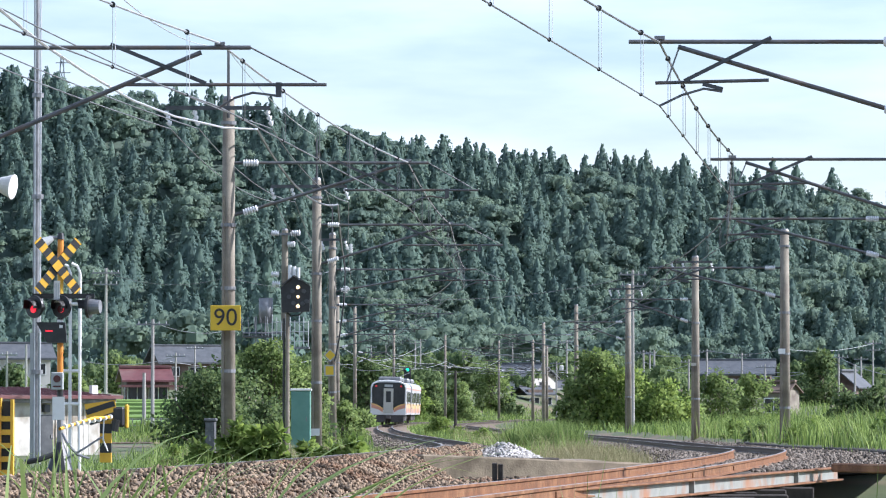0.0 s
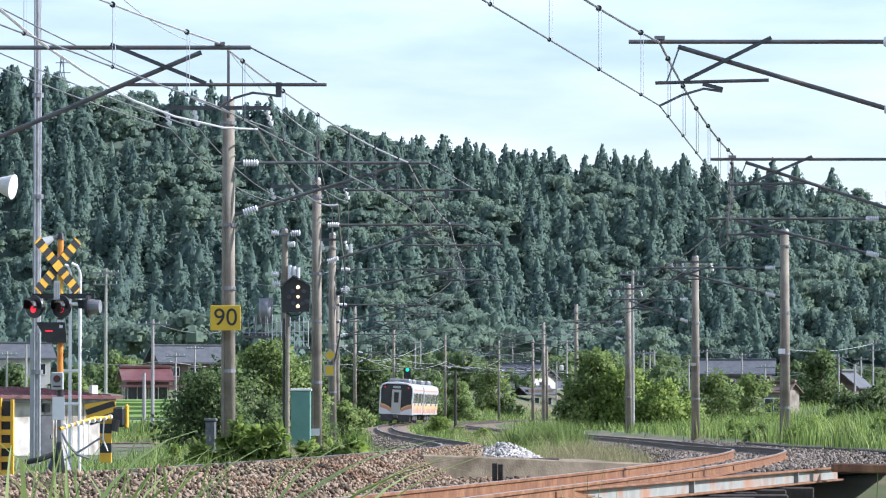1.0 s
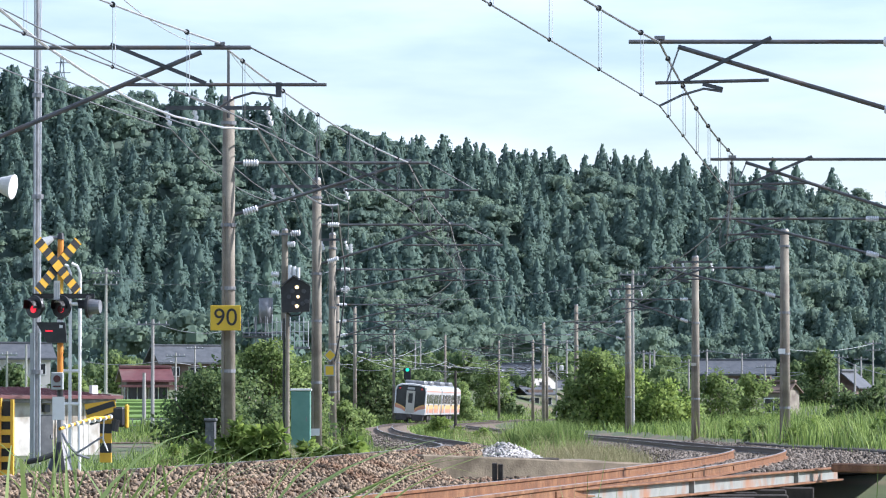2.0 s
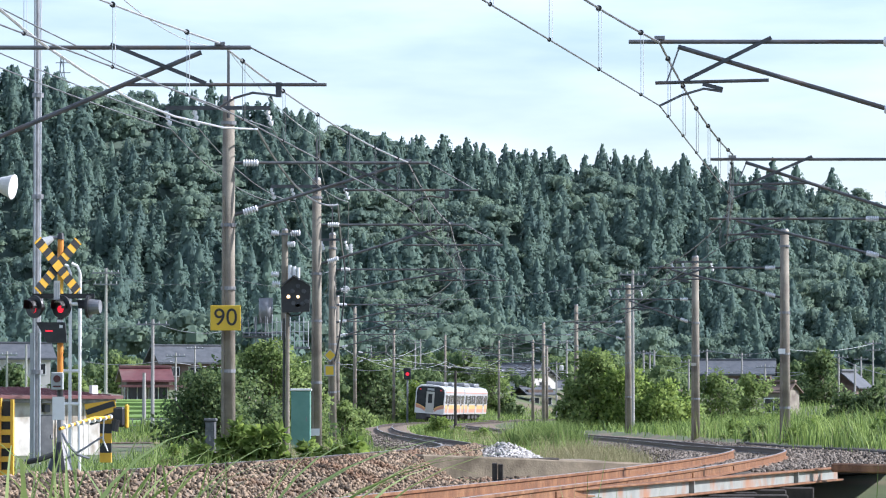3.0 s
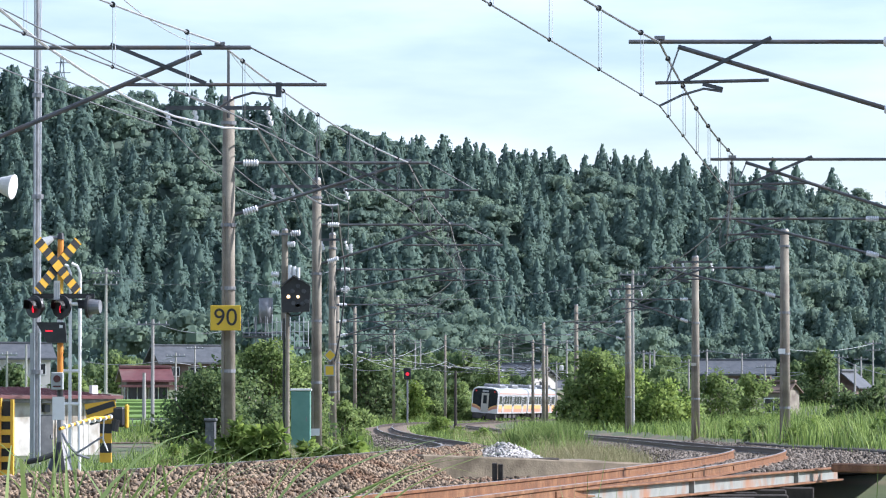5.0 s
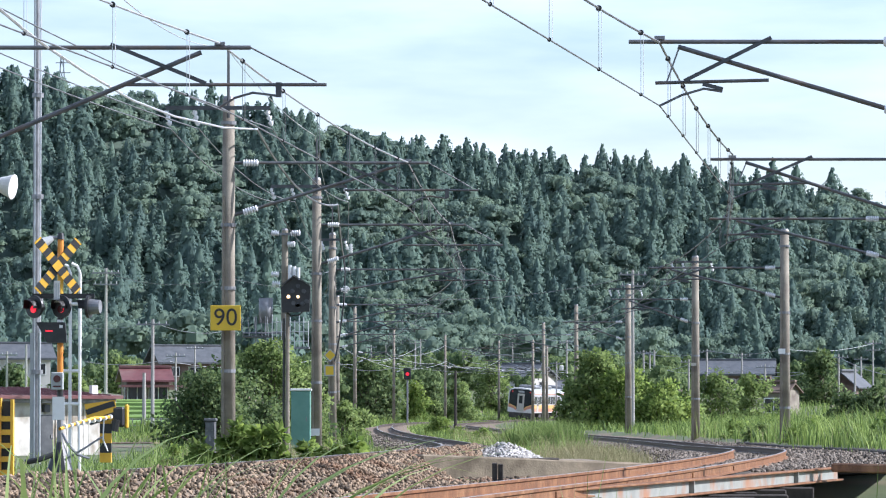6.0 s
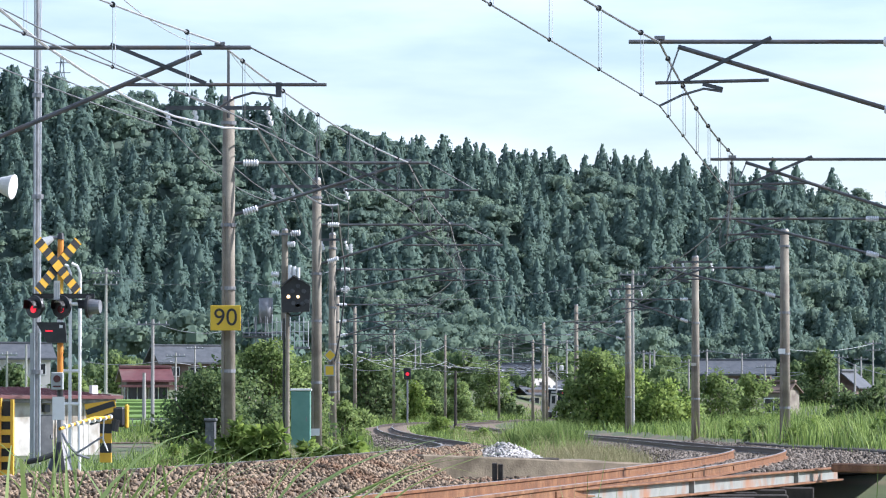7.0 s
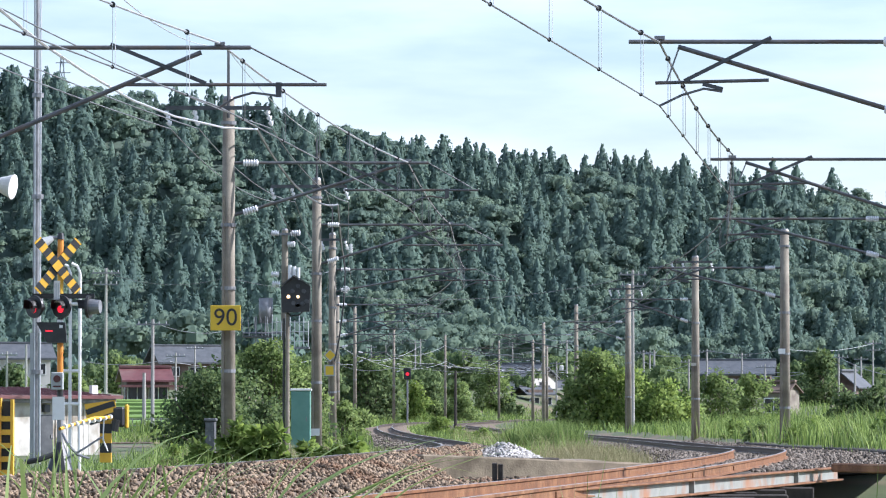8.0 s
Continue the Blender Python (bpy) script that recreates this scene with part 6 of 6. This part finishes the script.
# ---- houses ----
def house(x, d, w, depth, eaves, ridge, wall, roof, label, turn=0, upper=None, windows=3, group="village houses"):
    """A gabled house: walls, overhanging roof, ridge cap, framed windows; base below the ground's surface."""
    g = plain_z(x, d) - 0.5
    t = empty("house", pose(x, d, 0, 0, 0, turn), label, "house", group)
    part("wall", boxm(-w / 2, w / 2, -depth / 2, depth / 2, g, eaves), wall, t)
    bm = bmesh.new()
    o, th = min(0.5, 0.12 * w), min(0.18, 0.04 * w)
    for s in (-1, 1):
        a = [(-w / 2 - o, s * (depth / 2 + o), eaves - 0.25), (w / 2 + o, s * (depth / 2 + o), eaves - 0.25), (w / 2 + o, 0, ridge), (-w / 2 - o, 0, ridge)]
        lo = [bm.verts.new(p) for p in a]
        hi = [bm.verts.new((p[0], p[1], p[2] + th)) for p in a]
        bm.faces.new(lo)
        bm.faces.new(hi)
        for i in range(4):
            j = (i + 1) % 4
            bm.faces.new((lo[i], lo[j], hi[j], hi[i]))
    r = part("roof", bm, roof, t)
    part("ridge_cap", boxm(-w / 2 - o, w / 2 + o, -0.18, 0.18, ridge + 0.1, ridge + 0.3, 0.04), roof, r)
    for s in (-1, 1):
        bm = bmesh.new()
        p = [bm.verts.new(c) for c in ((s * w / 2, -depth / 2, eaves), (s * w / 2, depth / 2, eaves), (s * w / 2, 0, ridge - 0.05))]
        bm.faces.new(p)
        bmesh.ops.solidify(bm, geom=bm.faces[:], thickness=0.1)
        part("gable", bm, wall, t)
    levels = [eaves - 1.5] if eaves - g < 4.2 else [eaves - 1.3, eaves - 3.9]
    for z in levels:
        for i in range(windows):
            c = -w / 2 + w * (i + 0.5) / windows
            win = part("window", boxm(c - 0.75, c + 0.75, -depth / 2 - 0.05, -depth / 2 + 0.02, z - 0.1, z + 0.95), WHITE, t)
            for e in (-0.36, 0.36):
                part("pane", boxm(c + e - 0.32, c + e + 0.32, -depth / 2 - 0.065, -depth / 2 - 0.045, z - 0.03, z + 0.88), GLASS, win)
    for s in (-1, 1) if windows > 1 else ():
        win = part("window", boxm(s * w / 2 - 0.05, s * w / 2 + 0.05, -0.7, 0.7, levels[0] - 0.1, levels[0] + 0.95), WHITE, t)
        part("pane", boxm(s * w / 2 - 0.065, s * w / 2 + 0.065, -0.62, 0.62, levels[0] - 0.03, levels[0] + 0.88), GLASS, win)
    if upper:
        part("porch_roof", boxm(-w / 2 - 0.6, w / 2 + 0.6, -depth / 2 - 1.6, -depth / 2, upper - 0.12, upper + 0.06, m=Matrix.Identity(4)), roof, t)
    return t


house(11.3, 622, 6.4, 6.4, 5.8, 7.6, PLASTER, GREY_TILE, "two-storey cream house with a grey tiled roof", -38, windows=2)
house(4.98, 645, 7.5, 6.0, 5.29, 6.43, PLASTER, GREY_TILE, "low cream house with a grey roof", 10)
house(12.4, 604, 4.0, 3.6, 3.5, 4.3, BROWN_WALL, GREY_TILE, "brown boarded annex with a grey roof", 30, windows=2)
house(18.03, 642, 6.5, 6.0, 3.74, 5.29, PLASTER, GREY_TILE, "pale house behind the masts", 25, windows=2)
house(28.16, 424, 6.4, 6.0, 4.9, 6.0, BROWN_WALL, GREY_TILE, "wide house with a dark blue-grey roof", -6, windows=4)
house(30.35, 446, 6.0, 6.0, 3.38, 4.62, BROWN_WALL, GREY_TILE, "long low farm building with a grey roof", 4, windows=5)
house(23.06, 303, 1.9, 2.0, 2.85, 3.23, CONCRETE, BROWN_WALL, "small beige garden shed", -30, windows=1)
house(32.26, 353, 2.4, 2.6, 3.39, 4.38, BROWN_WALL, GREY_TILE, "small two-storey house with red-brown boards", 60, windows=1)
house(-22.46, 334, 3.2, 3.0, 3.8, 4.5, BROWN_WALL, RED_ROOF, "old house with a red sheet roof", 12, upper=3.26, windows=2)
house(-38.45, 404, 4.6, 4.5, 6.19, 7.31, PLASTER, GREY_TILE, "two-storey house with a dark tiled roof", 15, windows=2)
house(-27.2, 474, 7.5, 5.0, 6.49, 8.05, BROWN_WALL, GREY_TILE, "dark farmhouse with a grey roof and white gable", 20, windows=3)
house(26.56, 626, 7.0, 6.0, 4.07, 6.05, PLASTER, GREY_TILE, "pale house with a grey roof", -15, windows=2)


def tower():
    t = empty("transmission_tower", pose(-134.44, 1560, 0), "distant lattice transmission tower on the ridge", "transmission tower")
    z0, z1 = 92.0, 125.46
    for sx in (-1, 1):
        for sy in (-1, 1):
            part("leg", tubem((sx * 2.2, sy * 2.2, z0), (sx * 0.4, sy * 0.4, z1), 0.16, seg=4), STEEL, t)
    for i in range(7):
        a, b = i / 7, (i + 1) / 7
        wa, wb = 2.2 - 1.8 * a, 2.2 - 1.8 * b
        za, zb = z0 + (z1 - z0) * a, z0 + (z1 - z0) * b
        for s in (-1, 1):
            part("lattice", tubem((-s * wa, -wa, za), (s * wb, -wb, zb), 0.1, seg=4), STEEL, t)
    for z, w in ((z1 - 2.5, 2.2), (z1 - 6, 3.0), (z1 - 9.5, 2.6)):
        part("crossarm", boxm(-w, w, -0.2, 0.2, z - 0.12, z + 0.12), STEEL, t)


tower()


# ---- at the little bridge ----
def slab(name, a, b, z0, z1, thick, mat, label, category, bevel=0.02, tilt=0.0):
    a, b = Vector((a[0], a[1], 0)), Vector((b[0], b[1], 0))
    d = b - a
    m = Matrix.Translation((a + b) / 2) @ Matrix.Rotation(math.atan2(d.y, d.x), 4, "Z") @ Matrix.Rotation(radians(tilt), 4, "Y")
    ob = part(name, boxm(-d.length / 2, d.length / 2, -thick / 2, thick / 2, z0, z1, bevel, m=m), mat, None)
    return tagged(ob, label, category)


slab("concrete_abutment", (-0.52, 75.0, 0.91), (3.79, 78.0, 0.67), 0.0, 0.8, 0.5, OLD_CONCRETE, "weathered brown concrete abutment between the tracks", "abutment", 0.03, 2.2)
slab("concrete_slab", (2.53, 92.0, 0.76), (3.53, 80.0, 0.73), 0.2, 0.62, 0.8, OLD_CONCRETE, "low concrete kerb beside the ballast", "kerb", 0.03)
for dx, dz in ((0.0, 0.0), (0.085, -0.015)):
    ob = part("timber_stub", boxm(0.71 + dx, 0.71 + dx + 0.075, 63.9, 64.1, 0.2, 0.89 + dz, 0.012), TIMBER, None)
    tagged(ob, "short blackened timber post in the ballast", "post", "timber stubs")
slab("timber_block", (1.55, 76.35), (1.93, 76.6), 0.76, 0.82, 0.3, TIMBER, "short dark timber block lying on the abutment", "timber", 0.015)
slab("guard_beam", (5.36, 60.6), (6.3, 58.0), 0.81, 0.93, 0.14, RUST, "rusty steel guard beam along the bridge edge", "beam", 0.02)
slab("guard_beam", (2.52, 50.0, 0.76), (5.67, 52.0, 0.83), 0.42, 0.5, 0.3, DARK_STEEL, "dark steel walkway beam beside the bridge", "beam", 0.01)


def paddy_fence():
    """Thin rail fence before the paddies."""
    t = empty("rail_fence", pose(0, 206, 0), "thin grey rail fence before the paddies", "fence")
    x0, x1 = -16.65, -11.34
    z0, z1 = plain_z(x0, 206) - 0.2, 1.12
    for i in range(13):
        x = x0 + (x1 - x0) * i / 12
        part("post", tubem((x, 0, z0), (x, 0, z1 + 0.05), 0.035, seg=6), STEEL, t)
    for z in (z1, z1 - 0.3):
        part("rail", tubem((x0, 0, z), (x1, 0, z), 0.025, seg=6), STEEL, t)


paddy_fence()


def edge_girder():
    """Small I-beam along the bridge edge: rusty flanges, grey web."""
    a, b = Vector(((0.19, 41.0, 0.73)[0], 41.0, 0)), Vector(((5.5, 62.0, 0.86)[0], 62.0, 0))
    d = b - a
    t = empty("edge_girder", Matrix.Translation((a + b) / 2) @ Matrix.Rotation(math.atan2(d.y, d.x), 4, "Z"), "steel edge girder with rusty flanges and grey web", "girder")
    h = d.length / 2
    top = 0.86
    part("flange", boxm(-h, h, -0.08, 0.08, top - 0.025, top, 0.006), RUST, t)
    part("flange", boxm(-h, h, -0.10, 0.10, top - 0.19, top - 0.165, 0.006), RUST, t)
    part("web", boxm(-h, h, -0.015, 0.015, top - 0.165, top - 0.025), GIRDER, t)
    for i in range(3):
        u = -h + 2 * h * (i + 0.5) / 3
        part("stiffener", boxm(u - 0.01, u + 0.01, -0.075, -0.015, top - 0.165, top - 0.025), GIRDER, t)


edge_girder()
ys_ = np.arange(88.0, 152.0, 2.0)
bm = bmesh.new()
rows_ = [[bm.verts.new((right_x(y) + o, y, rail_z(y) + z)) for o, z in ((2.5, -0.35), (2.5, -0.03), (2.54, -0.01), (2.74, -0.01), (2.78, -0.03), (2.78, -0.35))] for y in ys_]
for p_row, q_row in zip(rows_, rows_[1:]):
    for k in range(5):
        bm.faces.new((p_row[k], p_row[k + 1], q_row[k + 1], q_row[k]))
bm.faces.new(rows_[0])
bm.faces.new(rows_[-1])
tagged(part("cable_trough", bm, TIMBER, None), "low dark cable trough curving along the ballast", "cable trough")
slab("timber_plank", (6.59, 80.0, 0.8), (8.94, 86.0, 0.82), 0.45, 0.68, 0.5, TIMBER, "dark tarred plank lying beside the ballast", "plank", 0.02)
for i in range(9):
    y = 44.5 + 1.6 * i
    x = right_x(y) + 0.75
    ob = part("bridge_timber", boxm(x, x + 0.9 + 0.25 * (i % 3), y - 0.12, y + 0.12, 0.42, 0.66, 0.015), TIMBER, None)
    tagged(ob, "dark tarred bridge timber under the rail", "timber", "bridge timbers")
for y in (50.0, 58.0, 66.0, 44.0):  # fish plates on the near rail
    x = right_x(y) + 0.533
    ang = -math.atan(right_x(y + 0.5) - right_x(y - 0.5))
    ob = part("fish_plate", boxm(0.014, 0.034, -0.25, 0.25, -0.115, -0.05, 0.004, m=Matrix.Translation((x, y, rail_z(y))) @ Matrix.Rotation(ang, 4, "Z")), RUST, track_right)


# ---- the train's run ----
SPEED, START = 23.9, 363.0  # metres a second; where its tail stands at the start


def travelled():
    ys = np.arange(300.0, 790.0, 0.25)
    xs = np.array([left_x(y) for y in ys])
    s = np.concatenate([[0], np.cumsum(np.hypot(np.diff(xs), np.diff(ys)))])
    return ys, s


def motions():
    ys, s = travelled()
    s0 = float(np.interp(START, ys, s))
    for car, ahead in ((rear_car, 0.0), (fore_car, CAR_LEN + 0.5)):
        rows = []
        for i in range(33):
            t = i * 0.25
            tail = s0 + SPEED * t + ahead
            y0, y1 = (float(np.interp(tail + d, s, ys)) for d in (3.1, CAR_LEN - 3.1))
            p, q = Vector((left_x(y0), y0, rail_z(y0))), Vector((left_x(y1), y1, rail_z(y1)))
            mid, d = (p + q) / 2, q - p
            lean = 4.6 * ramp(345, 430, mid.y)
            rows.append((t, Matrix.Translation(mid) @ Matrix.Rotation(-math.atan2(d.x, d.y), 4, "Z") @ Matrix.Rotation(math.atan2(d.z, math.hypot(d.x, d.y)), 4, "X") @ Matrix.Rotation(radians(lean), 4, "Y")))
        walk(car, rows)
    for lens, rest, first in CROSSING_LENSES:  # the two red lamps take turns; turning discs stand in for switching
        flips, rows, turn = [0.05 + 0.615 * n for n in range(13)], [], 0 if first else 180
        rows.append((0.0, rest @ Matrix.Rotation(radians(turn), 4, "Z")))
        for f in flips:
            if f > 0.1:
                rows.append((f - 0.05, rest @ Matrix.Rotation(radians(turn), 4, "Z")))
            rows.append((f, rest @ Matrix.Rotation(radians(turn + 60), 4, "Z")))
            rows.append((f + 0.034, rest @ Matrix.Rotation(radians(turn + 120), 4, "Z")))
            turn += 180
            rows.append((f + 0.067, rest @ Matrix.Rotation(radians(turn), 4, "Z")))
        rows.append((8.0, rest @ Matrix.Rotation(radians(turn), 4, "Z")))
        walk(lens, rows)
    for lamp, rest in SIGNAL_LAMPS:  # green gives way to red behind the train; half turns stand in for switching
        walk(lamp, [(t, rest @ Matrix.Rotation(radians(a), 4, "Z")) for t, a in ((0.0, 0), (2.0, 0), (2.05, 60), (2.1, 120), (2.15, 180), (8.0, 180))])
    for lamp, rest, s in REPEATER_LAMPS:  # the upright row of lamps lies down; swinging stands in for switching
        walk(lamp, [(t, rest @ Matrix.Rotation(radians(-a * s), 4, "Y")) for t, a in ((0.0, 0), (1.9, 0), (2.2, 45), (2.5, 90), (8.0, 90))])


motions()
